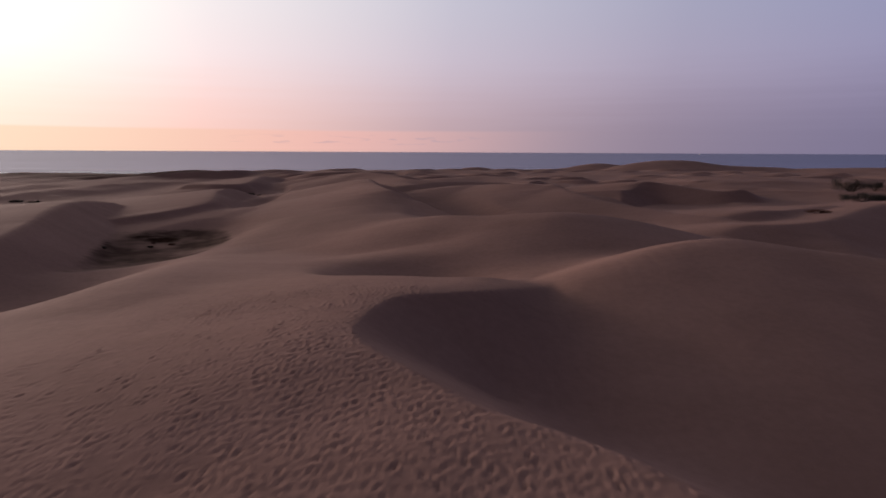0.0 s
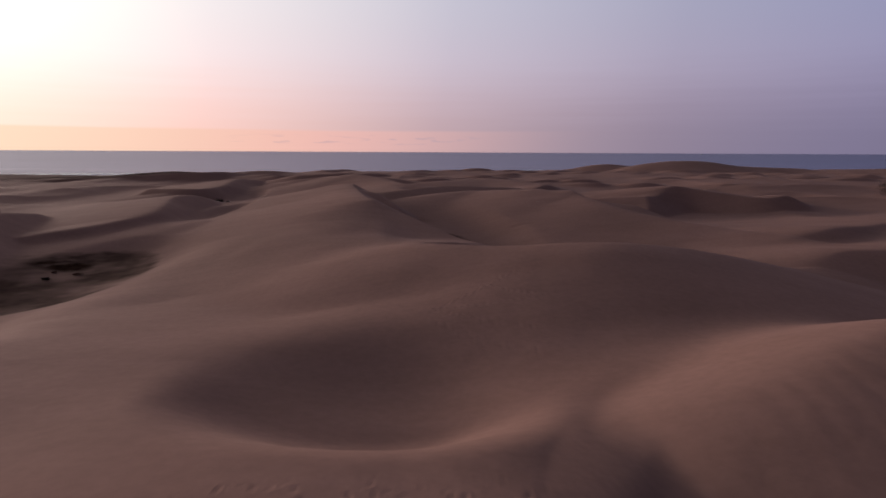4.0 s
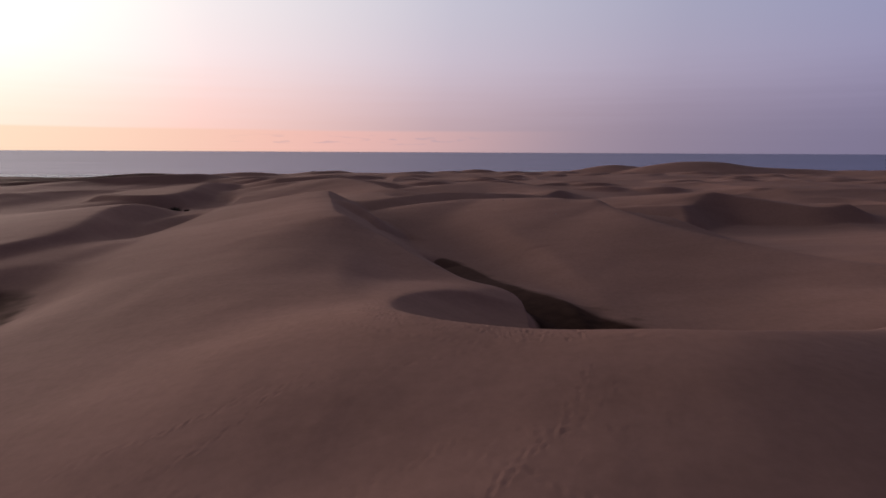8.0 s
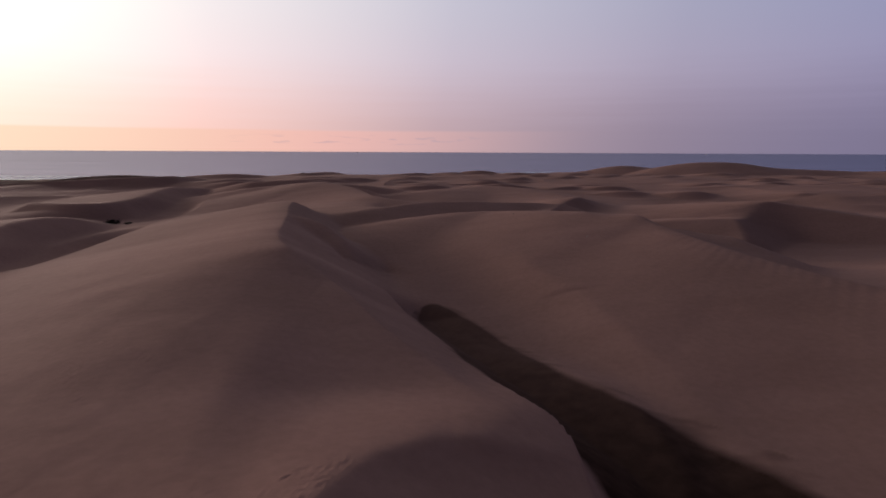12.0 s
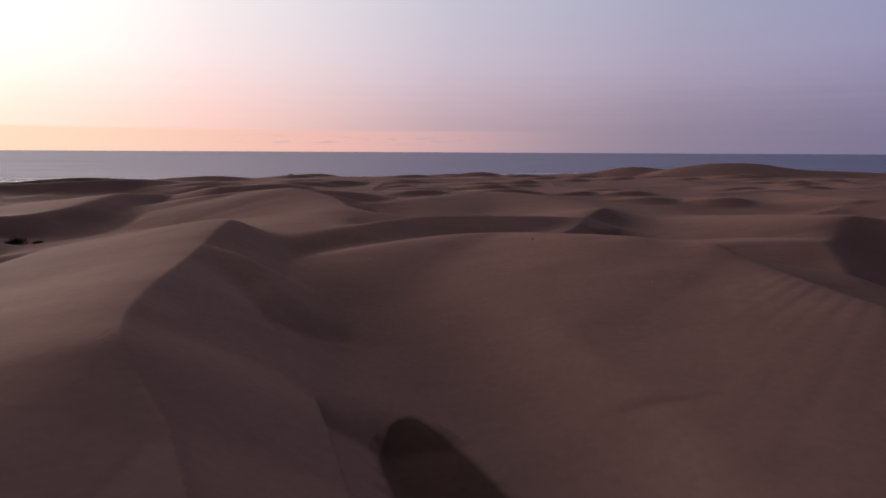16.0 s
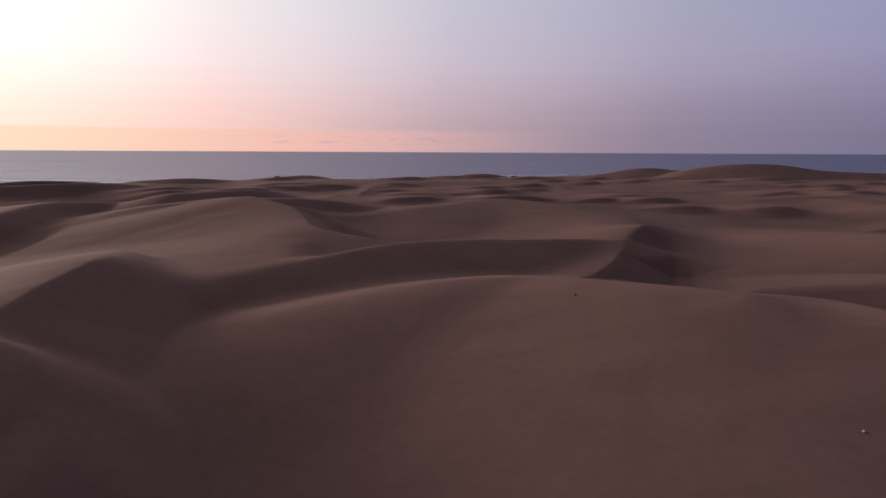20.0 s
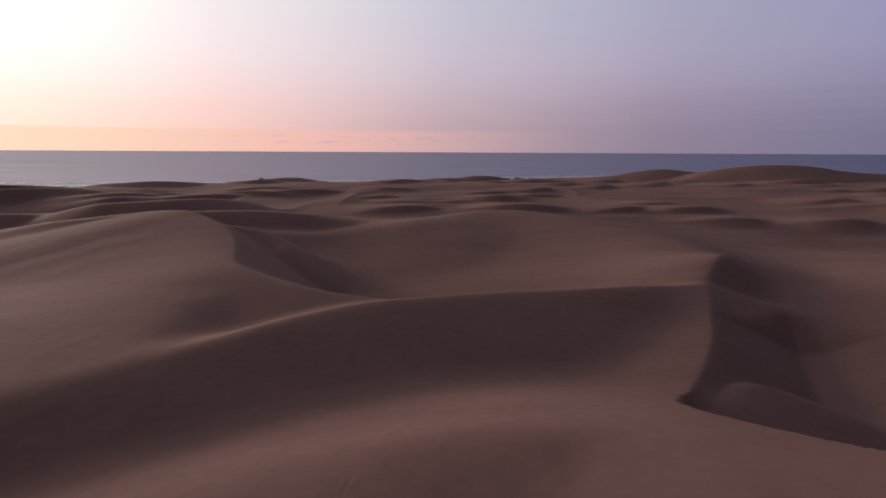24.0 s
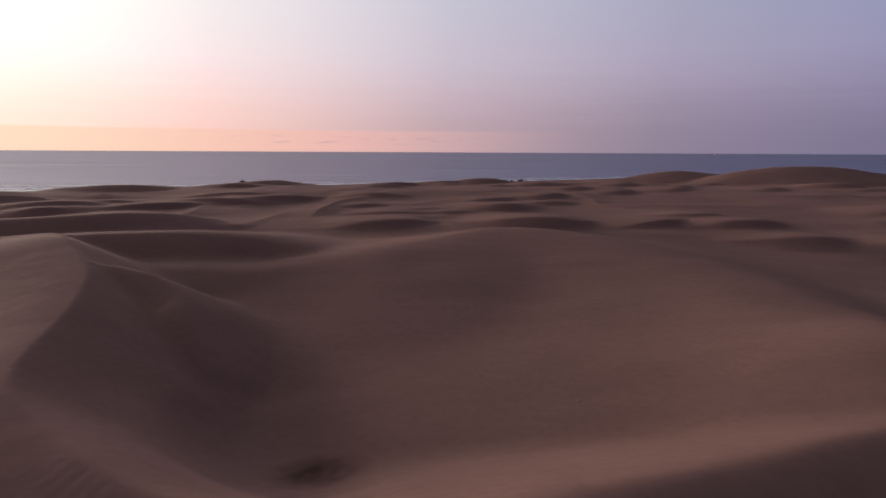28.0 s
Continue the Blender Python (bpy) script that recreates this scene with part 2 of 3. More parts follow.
def heights(x, y):
    sea_side = coast(x) - y
    inland = np.clip(sea_side / 110, 0, 1)
    h = np.clip(sea_side * 0.03, -3.0, 1.8) + inland * 1.6
    # the nameless dunes round the flight
    wx = x + 18 * (lattice(x, y, 60, 3) - 0.5)
    wy = y + 30 * (lattice(x, y, 70, 4) - 0.5)
    n = 1 - np.abs(2 * lattice(wx * 1.1, wy * 0.75, 55, 7) - 1)
    n2 = 1 - np.abs(2 * lattice(wx, wy * 0.8, 26, 9) - 1)
    away = np.clip(np.maximum((np.abs(x - 5) - 95) / 60, np.maximum((y - 345) / 60, (-20 - y) / 20)), 0, 1)
    away *= np.interp(x, [-200, 0, 100], [0.7, 0.85, 1.0]) * np.interp(y, [430, 560], [1.0, 0.4])
    # the higher ground of the far dunes
    plain = np.clip((y - 335) / 40, 0, 1) * np.clip((590 - y) / 70, 0, 1) * np.clip((x + 125) / 50, 0, 1) * np.clip((330 - x) / 80, 0, 1)
    h += 2.3 * plain
    away *= 1 - 0.45 * plain
    h += inland * (0.6 * lattice(x, y, 45, 11) + away * (3.8 * n ** 1.7 + 1.7 * n2 ** 1.5))

    def C(*a, **k):
        crest(h, x, y, *a, **k)

    # far hills before the sea
    C([(118, 640, 4), (148, 645, 7.6), (160, 646, 9.9), (172.6, 646, 11.3), (186, 647, 10.4), (202, 648, 9), (230, 640, 6)], 0.3, 0.3, 12, 12, 1, 140)
    C([(190, 612, 9.0), (205, 616, 12.2), (228, 619, 15.0), (249, 619, 15.6), (264, 619, 14.8), (280, 620, 12.5), (306, 622, 10.2), (360, 620, 8.4)], 0.3, 0.25, 12, 12, 1, 140)
    C([(400, 600, 8.5), (450, 590, 9.6), (520, 600, 8.5)], 0.1, 0.1, 15, 15, 2, 140)
    C([(14, 606, 4), (24, 600, 7), (36, 597, 8), (47, 600, 6.8), (56, 606, 4)], 0.12, 0.45, 6, 1, 1, 60)
    C([(60, 560, 6), (90, 570, 7), (130, 575, 6.5)], 0.1, 0.2, 8, 4, 1, 60)
    C([(-182, 533, 5.2), (-151, 531, 7.0), (-126, 534, 5.2)], 0.1, 0.3, 8, 2, 1, 80)
    C([(-260, 398, 5), (-205, 404, 8), (-168, 414, 9.8), (-149, 421, 10.4), (-144, 436, 9.6), (-141, 455, 7.6)], 0.1, 0.45, 5, 1, 1, 90)
    C([(-240, 468, 5.8), (-199, 469, 8.6), (-172, 476, 6)], 0.1, 0.3, 8, 2, 1, 80)
    C([(-76, 352, 11.6), (-62, 354, 12.3), (-54, 359, 12.3), (-49, 368, 11), (-46, 378, 9)], 0.16, 0.4, 6, 1, 1, 80)
    C([(-64, 322, 11.2), (-50, 332, 11.7), (-35, 337, 11.5), (-26, 339, 10.7), (-18.5, 339.5, 9.6), (-8, 338, 8.4)], 0.17, 0.32, 6, 1, 1, 80)
    # small crescents scattered before the sea, each with its lee to the south
    for cx, cy, cz, half in ((210, 534, 10.2, 14), (211, 475, 9.4, 13), (113, 358, 8.6, 13), (79, 401, 8.9, 14), (86, 363, 8.2, 14), (31, 381, 10.0, 14), (152, 341, 9.2, 9),
                             (190, 439, 9.7, 11), (-18, 464, 9.4, 13), (47, 445, 8.2, 13), (150, 395, 8.8, 15), (130, 470, 8.6, 16), (250, 430, 9.0, 16)):
        C([(cx - half, cy + 3, cz - 2.2), (cx - 0.3 * half, cy, cz - 0.9), (cx + 0.3 * half, cy, cz - 0.7), (cx + half, cy + 5, cz - 2.1)], 0.1, 0.5, 5, 0.6, 1.0, 60)
    # many small crescents between them
    rnd = random.Random(11)
    for k in range(70):
        cx, cy = rnd.uniform(-110, 330), rnd.uniform(372, 590)
        turn, half, top = rnd.uniform(0.0, 0.9), rnd.uniform(9, 22), rnd.uniform(7.2, 9.0) - max(0, cy - 500) * 0.022
        ux, uy = math.cos(turn), math.sin(turn)
        C([(cx - half * ux, cy - half * uy + 2, top - 1.7), (cx - 0.3 * half * ux, cy - 0.3 * half * uy, top), (cx + 0.35 * half * ux, cy + 0.35 * half * uy, top), (cx + half * ux, cy + half * uy + 4, top - 1.9)], 0.09, 0.5, 6, 0.5, 0.8, 34)
    # dunes along the left
    C([(-124, 284, 8.6), (-108, 277, 9), (-99, 280, 9), (-97.5, 296, 9.2), (-101, 315, 9.7), (-104, 335, 10.1), (-102, 350, 9), (-96, 362, 7.5)], 0.12, 0.5, 4, 0.8, 1, 90)
    C([(-97, 160, 5.6), (-87, 167, 6.8), (-80, 176, 7.7), (-76, 187, 8.6), (-79, 200, 9.3), (-86, 220, 9.7), (-88, 236, 9.7), (-86.5, 245, 8.4), (-84, 251, 5.8)], 0.12, 0.5, 4, 0.8, 1, 90)
    C([(-92, 157, 4.0), (-80, 164, 5.2), (-70, 170, 6.2), (-60, 180, 7.6)], 0.12, 0.12, 6, 6, 1.5, 50)
    # right side, far
    C([(56, 226, 9.6), (70, 237, 9.9), (79, 246, 9.4), (84, 252, 10.4), (90.5, 258, 12.3), (98, 256.5, 11.3), (108, 250, 9.8), (118, 244, 9), (128, 247, 9.8)], 0.12, 0.62, 4, 0.5, 0.6, 90)
    C([(70, 150, 8), (83.4, 155.6, 9.8), (100, 166, 9.2), (125, 184, 8.8)], 0.12, 0.4, 4, 1, 1, 90)
    C([(62, 124, 5), (66, 130, 8), (71, 133, 9), (80, 134, 9.1), (97, 143, 9.2), (120, 165, 9.4), (144, 186, 9.4), (170, 205, 9)], 0.14, 0.35, 4, 1, 1, 90)
    # the hill behind the last bowl
    C([(-30, 322, 9.0), (-14, 324, 8.6), (2, 336, 9.4)], 0.15, 0.28, 4, 4, 1, 60)
    C([(2, 336, 9.4), (21, 355, 10.1), (38, 345, 9.9), (49, 321, 9.2), (50, 296, 9.2)], 0.25, 0.1, 4, 10, 2, 90)
    # last bowl: two crests and the ridge in front of it
    C([(9, 262.5, 10.2), (3, 262.5, 10.8), (-3, 264, 11.2), (-9, 267.5, 11.7), (-14, 271.5, 12), (-17, 276, 12), (-19.2, 282, 12.1), (-22, 290, 12.4), (-27.5, 301, 12.9), (-35, 311, 13.4), (-41, 318, 13.6), (-50, 330, 12.4)], 0.18, 0.55, 5, 0.5, 1, 90)
    C([(-40, 230, 6.7), (-28, 236, 9), (-16, 242, 11), (-8, 249, 11.7), (1, 257, 11.9), (13.5, 262.6, 11.7), (16.2, 264, 11.4), (21.2, 266, 11.1), (26.5, 268, 10.9), (30.5, 270, 10.6), (38.5, 273.5, 9.8)], 0.45, 0.25, 1.0, 1.5, 1, 80)
    C([(62, 220, 8.6), (45, 228, 9.6), (34, 231.5, 9.6), (27, 234.5, 9.5), (22.8, 239.5, 9.6), (25.5, 244.5, 9.6), (32, 256, 9.6), (38.5, 272, 9.8), (42, 279, 10.4), (47, 287, 10.9), (53, 297, 9.2)], 0.2, 0.55, 3, 0.5, 1, 80)
    # a fold in its slip face
    C([(-29, 305, 12.7), (-25, 304.5, 12.3), (-21, 302.5, 11.7), (-17.2, 299, 10.8), (-15.5, 296, 10.2), (-13.5, 293, 9.3), (-11.5, 290, 8.2), (-10, 287, 7.0), (-9, 284, 5.8)], 0.6, 0.36, 0.5, 1.5, 0.6, 20)
    C([(-14, 247, 11.2), (-15.5, 260, 11.3)], 0.1, 0.45, 4, 2, 1, 100)
    # the broad hill right of the dark pit
    C([(-24, 219, 7), (-15, 223, 8.8), (-9, 225, 10.1), (-3, 227, 11), (4, 230, 11.6), (11, 232.5, 11.9), (18, 232.5, 12.1), (25, 226, 12.9), (32, 220, 13.5)], 0.26, 0.18, 3, 6, 1.2, 80)
    C([(88, 132, 7.2), (75, 148, 8.2), (63.6, 163.4, 8.9), (53, 178, 10), (45.6, 192, 11.6), (42.2, 206, 12.8), (41.2, 214, 13.6), (43, 222, 12.4)], 0.165, 0.5, 2.5, 0.5, 1.2, 90)
    # the slip face on its far side, with a small hook
    undercut(h, x, y, [(62, 220, 9.2), (45, 228, 10.1), (34, 231.5, 10.2), (27, 234.5, 10.1), (22.8, 239.5, 10.0), (25.5, 244.5, 9.8), (32, 256, 9.8), (38.5, 272, 10.0)], 0.55, 5.4, 11, 0.34, 0.6, 0.45, 0.6)
    C([(24.5, 241, 9.2), (29.8, 246.6, 8.9), (32.4, 247, 8.2), (33, 244.5, 7.3), (31, 239.5, 6.4)], 0.5, 0.35, 0.5, 1, 0.4, 25)
    hollow(h, x, y, 14, 150, 2.9, 10, 38, 15, 2.2, 2.5, 1.2)
    # the long ridge left of the pit
    C([(10.4, 137.8, 7.8), (8.2, 139.8, 8.4), (5.2, 143.6, 8.9), (2, 149, 9.4), (-1.4, 154, 10.0), (-4.6, 159.8, 10.6), (-8.3, 165.6, 11.3), (-12.2, 170, 12.8), (-15, 173.5, 13.8), (-17.2, 178, 13.9), (-19.3, 185, 14.0), (-20.8, 192, 14.0), (-22.6, 200, 13.8), (-24.4, 209, 13.9), (-27.5, 222, 14.1), (-30, 235, 14.0), (-36, 250, 12)], 0.19, 0.53, 4, 0.4, 0.6, 90)
    # a crease in its slip face
    hollow(h, x, y, -5.5, 193, 4.8, 4.2, 14, 25, 1.8, 1.2, 1.3)
    C([(-23.5, 209, 13.7), (-20, 207.6, 13.2), (-17, 205.5, 12.4), (-14.8, 202.8, 11.5), (-12.6, 199.6, 10.6), (-10.9, 196.3, 9.4), (-9.4, 193, 8.1), (-8.4, 190, 7.2), (-8.6, 186.5, 6.1)], 0.7, 0.34, 0.4, 2.0, 0.6, 24)
    C([(10.6, 117, 6.8), (11.2, 121, 6.6), (11.9, 126, 6.5), (12.7, 133, 6.4), (12.4, 139.5, 6.0), (9.9, 144, 6.6), (8.4, 148, 6.7), (6.5, 152, 6.7), (4.6, 156, 6.8), (3, 160, 6.6), (1.6, 164, 6.3), (-0.6, 171, 5.8), (-3.6, 178, 5.8), (-7, 187, 6.6), (-8.4, 191, 7.4)], 0.2, 0.62, 2, 0.3, 0.4, 60)
    # the second dune with its hooked brink
    C([(62, 126, 7), (54, 125, 7.8), (47, 123, 9), (41, 117, 10.8), (36, 111.5, 12.4), (31, 107.2, 13.7), (26, 104.4, 14.6), (21, 103, 15), (16, 104.2, 14.7), (11.5, 105.6, 14.2), (8.3, 106.8, 13.9), (3.7, 109.2, 13.6), (0, 112.8, 13.1), (-2, 119, 12), (-1.6, 125, 11.2), (0.3, 130.5, 10.3), (3.4, 133.6, 9.9), (6, 134.6, 9.4)], 0.225, 0.6, 5, 0.4, 1, 90)
    C([(5.6, 134.6, 9.4), (9, 135, 8.5), (11.6, 136.4, 7.3), (12.8, 139.5, 6.2)], 0.4, 0.6, 1.5, 0.4, 0.6, 24)
    # the even slip face inside the hook, and the saddle towards the long ridge
    C([(2, 110.8, 13.3), (-1.2, 115.2, 12.6), (-2, 119, 12), (-1.6, 125, 11.2), (0.3, 130.5, 10.3), (3.4, 133.6, 9.8)], 0.3, 0.43, 2, 0.3, 0.3, 20)
    C([(-6, 120, 11), (-9, 131, 10.5), (-11.5, 142, 10.5), (-13, 150, 11)], 0.18, 0.45, 5, 3, 1.0, 40)
    # its broad windward side
    lobe = h.copy()
    crest(lobe, x, y, [(-18.4, 167, 12.3), (-19.5, 153, 11.4), (-19, 140, 10.8), (-14, 128, 10.6)], 0.5, 0.22, 40, 8, 1.5, 40)
    undercut(lobe, x, y, [(10.4, 137.8, 8.0), (8.2, 139.8, 8.5), (5.2, 143.6, 9.0), (2, 149, 9.5), (-1.4, 154, 10.1), (-4.6, 159.8, 10.7), (-8.3, 165.6, 11.4), (-12.2, 170, 12.9), (-15, 173.5, 13.9), (-17.2, 178, 14.0), (-19.3, 185, 14.1), (-24.4, 209, 14.0)], 0.53, 0.0, 80, 0.5, 0.3, 0.0)
    h[:] = np.maximum(h, lobe)
    undercut(h, x, y, [(10.6, 114, 7.0), (11.2, 121, 6.7), (11.9, 126, 6.7), (12.7, 133, 6.7), (12.4, 139.5, 6.4), (9.9, 144, 6.9), (6.8, 152, 6.9), (4.6, 156, 6.9), (3, 160, 6.9), (1.6, 164, 6.5), (-0.8, 171, 6.0), (-3.6, 178, 5.9), (-7, 187, 6.8)], 0.62, 3.1, 6, 0.25, south=0.9)
    # saddle and shoulder right of the first bowl
    C([(11, 61, 10.7), (20, 64, 13.5), (33, 69, 15.4), (44, 65, 14.6), (58, 56, 13.8), (90, 40, 13.4)], 0.42, 0.21, 3, 3, 1.5, 80)
    # the first dune with its hooked brink
    C([(30, -14, 13.2), (18, 3, 14.8), (8.6, 16.2, 15.3), (4.7, 20.2, 15.3), (1.6, 22.6, 15.3), (-1.2, 26.2, 15.3), (-5, 31.5, 15.4), (-5.5, 36.5, 15), (-3.7, 42.7, 14.9), (0.8, 46.5, 14.4), (5, 50, 13.8), (9, 56, 12.5), (12, 62, 11)], 0.13, 0.6, 4, 0.4, 1, 90)
    C([(-9, 83, 10.8), (-3, 86, 10.7), (2, 88, 10.9), (8, 91, 11.8)], 0.5, 0.13, 6, 8, 1.5, 60)
    hollow(h, x, y, -3, 70.5, 7.6, 12, 10.5, 0, 4.4, 2.8)
    # the rim above the left hollow
    C([(-31, 55, 12.3), (-34, 64, 11.9), (-36.8, 73, 11.0), (-40, 80, 9.6), (-42, 87, 8.6), (-41.5, 96, 7.9), (-41, 104, 7.3), (-44, 116, 5.6)], 0.3, 0.13, 3, 6, 1, 40)
    hollow(h, x, y, -57, 86, 4.0, 11, 24, 12, 2.4, 1.4, 1.3)
    hollow(h, x, y, -66, 129, 2.7, 18.5, 31, -4, 2.6, 1.4, 1.8)
    hollow(h, x, y, -1, 278.5, 4.7, 7, 10, 37, 3, 1.5, 1.3)
    hollow(h, x, y, -84, 286, 4.1, 9, 26, 10, 3, 1.5, 1.6)
    hollow(h, x, y, -86, 264, 4.6, 6, 9, 0, 3, 1.0, 1.3)
    hollow(h, x, y, -69, 218, 4.4, 8, 30, 4, 3, 1.5, 1.3)
    # the grey dune whose lee runs down to the hollow's floor
    C([(-66, 62, 8.4), (-74, 85, 9.4), (-81, 105, 10), (-87, 120, 10.3), (-96, 140, 10.8), (-103, 157, 10.9), (-107, 170, 10.4), (-109, 180, 9.6), (-110, 192, 8)], 0.07, 0.54, 4, 0.8, 0.4, 90)
    C([(-108, 172, 10), (-102, 170, 7.8), (-94, 162, 5.5), (-86, 152, 3.4)], 0.5, 0.3, 0.8, 1, 0.4, 60)
    return h


def blurred(Z, xs, ys, cx, cy, rx, ry, sigma):
    """Wind-smoothed ground: a soft blur inside an ellipse."""
    i = np.where(np.abs(xs - cx) < rx)[0]
    j = np.where(np.abs(ys - cy) < ry)[0]
    fx, fy = np.arange(xs[i[0]], xs[i[-1]], 0.25), np.arange(ys[j[0]], ys[j[-1]], 0.25)
    sub = Z[j[0]:j[-1] + 1, i[0]:i[-1] + 1]
    mid = np.array([np.interp(fx, xs[i], row) for row in sub])
    even = np.array([np.interp(fy, ys[j], col) for col in mid.T]).T
    n = int(3 * sigma / 0.25)
    w = np.exp(-0.5 * (np.arange(-n, n + 1) * 0.25 / sigma) ** 2)
    w /= w.sum()
    for axis in (0, 1):
        pad = np.pad(even, [(n, n) if axis == k else (0, 0) for k in (0, 1)], mode="edge")
        even = np.apply_along_axis(lambda v: np.convolve(v, w, "valid"), axis, pad)
    mid = np.array([np.interp(ys[j], fy, col) for col in even.T]).T
    soft = np.array([np.interp(xs[i], fx, row) for row in mid])
    U, V = np.meshgrid((xs[i] - cx) / rx, (ys[j] - cy) / ry)
    m = np.clip((1 - np.sqrt(U * U + V * V)) * 3, 0, 1)
    m = m * m * (3 - 2 * m)
    Z[j[0]:j[-1] + 1, i[0]:i[-1] + 1] = sub * (1 - m) + soft * m


def band(x, y, line, edge=0.5):
    """1 inside a band of varying half-width along a line, falling to 0 past its edge."""
    pts = spline(line, 5)
    out = np.zeros_like(x)
    reach = pts[:, 2].max() * (1 + edge) + 1
    box = (x > pts[:, 0].min() - reach) & (x < pts[:, 0].max() + reach) & (y > pts[:, 1].min() - reach) & (y < pts[:, 1].max() + reach)
    px, py, v = x[box], y[box], np.zeros(int(box.sum()))
    for (ax, ay, aw), (bx, by, bw) in zip(pts[:-1], pts[1:]):
        dx, dy = bx - ax, by - ay
        u = np.clip(((px - ax) * dx + (py - ay) * dy) / (dx * dx + dy * dy + 1e-9), 0, 1)
        d = np.hypot(px - ax - u * dx, py - ay - u * dy) / np.maximum(aw + u * (bw - aw), 0.05)
        v = np.maximum(v, np.clip((1 + edge - d) / edge, 0, 1))
    out[box] = v
    return out


PIT = [(17, 117, 7.0), (18.5, 124, 7.4), (20.5, 131, 8.4), (19, 138, 7.6), (15.2, 147, 5.6), (12.0, 154, 4.6), (9.9, 160, 4.1), (8.2, 166, 3.6), (6.0, 172, 3.2), (3.8, 177, 2.6), (2.8, 180, 1.4)]
# trodden ground: strips (x, y, half-width) with footprints, and how many to the square metre
SCUFFS = (
    ([(16, 0, 3.2), (6, 16, 3.4), (-1.5, 22.5, 3.8), (-6, 28, 3.4), (-8, 34, 2.8), (-7, 41, 2.4), (-2, 47, 2)], 5.5),
    ([(6, 6, 5), (-4, 19, 5), (-11, 31, 4)], 2.5),
    ([(-10, 10, 8), (-16, 26, 9), (-16, 42, 8)], 1.7),
    ([(-32, 44, 5), (-18, 46, 5), (0, 51, 4), (6, 53, 2.5)], 2.2),
    ([(-18, 41, 4), (-8, 44.5, 4.5), (4, 50.5, 3)], 3.2),
    ([(17, 103.2, 1), (9, 105.4, 1.1), (3, 108.6, 1.2), (-1.6, 112.6, 1.3), (-3.4, 119, 1.3), (-3, 125, 1.1), (-1, 130.5, 0.8)], 4.5),
)
TROD = (
    ([(-6, 10, 9), (-13, 26, 8), (-16, 44, 7)], 0.75),
    ([(-26, 20, 6), (-24, 34, 6), (-22, 50, 6)], 0.35),
    ([(2, 92, 6), (14, 91, 6), (30, 96, 5)], 0.5),
    ([(16, 98, 3), (26, 99, 4), (36, 104, 4)], 1.0),
    ([(12, 101, 3), (3, 104, 3.2), (-5, 112, 3), (-7, 121, 2.6), (-5, 129, 1.6)], 0.9),
    ([(-34, 92, 4), (-20, 105, 4), (-6, 117, 3)], 1.2),
    ([(-12, 162, 1.5), (-16, 172, 1.2), (-18, 182, 1)], 1.0),
    ([(-31, 156, 3), (-26, 148, 4), (-18, 141, 4)], 0.45),
    ([(-28, 190, 2), (-24, 200, 2), (-22, 208, 1.5)], 1.0),
    ([(28, 268, 0.8), (34, 271, 0.8), (37, 274, 0.6)], 1.6),
    ([(-38, 104, 4), (-26, 113, 4), (-12, 122, 3)], 1.0),
    ([(-31, 96, 1), (-20, 103, 1.2), (-10, 107, 1)], 1.2),
    ([(-31, 87, 1), (-16, 97, 1.2), (-4, 105, 1)], 1.2),
    ([(-32, 101, 1), (-19, 107, 1.2), (-7, 112, 1)], 1.2),
    ([(-31, 110, 0.8), (-20, 114, 1), (-8, 114, 1)], 1.2),
    ([(-14, 243.5, 0.5), (-6, 250.5, 0.6), (2, 257, 0.5), (10, 259.5, 0.3)], 1.4),
)
# single trails: lines of steps
TRAILS = (
    [(-18, 106), (-10, 111), (-6, 116)],
    [(-18, 97), (-8, 101), (6, 104)],
    [(-18, 88), (-6, 90), (4, 95)],
    [(-17, 92), (-9, 98), (-4, 108)],
    [(-10, 20), (-15, 34), (-17, 50)],
    [(-14, 14), (-16, 30), (-18, 48)],
    [(-4, 16), (-10, 30), (-12, 48)],
    [(-2, 86), (6, 92), (11, 100)],
    [(-7.5, 83.7), (-3, 84.6), (0.2, 86.8), (6, 92), (12, 98)],
    [(9, 81), (6.5, 82.5), (3, 84.8), (0.2, 87), (-4, 91), (-10, 94)],
    [(0.2, 87), (5, 87.4), (12, 88), (18, 89)],
    [(17.8, 80), (18, 84), (17.2, 89)],
    [(29, 130), (31.5, 131), (34, 133), (36, 137), (37, 143)],
    [(24, 161), (26, 157), (28.5, 153), (33, 149), (40, 148), (46, 151)],
    [(26, 157), (27.5, 158.5), (29, 161)],
    [(-14, 245), (-9, 252), (-2, 261)],
    [(2, 227), (5, 231), (6.5, 236), (9.5, 243)],
    [(27.2, 300), (27.8, 290), (26.2, 279)],
    [(31, 294), (31.2, 287), (28, 277)],
    [(0, 84.8), (4.2, 80), (8.7, 77)],
    [(-22, 240), (-15, 246), (-11, 251)],
    [(-30, 158), (-24, 148), (-16, 142)],
    [(-33, 152), (-26, 146), (-18, 136)],
)


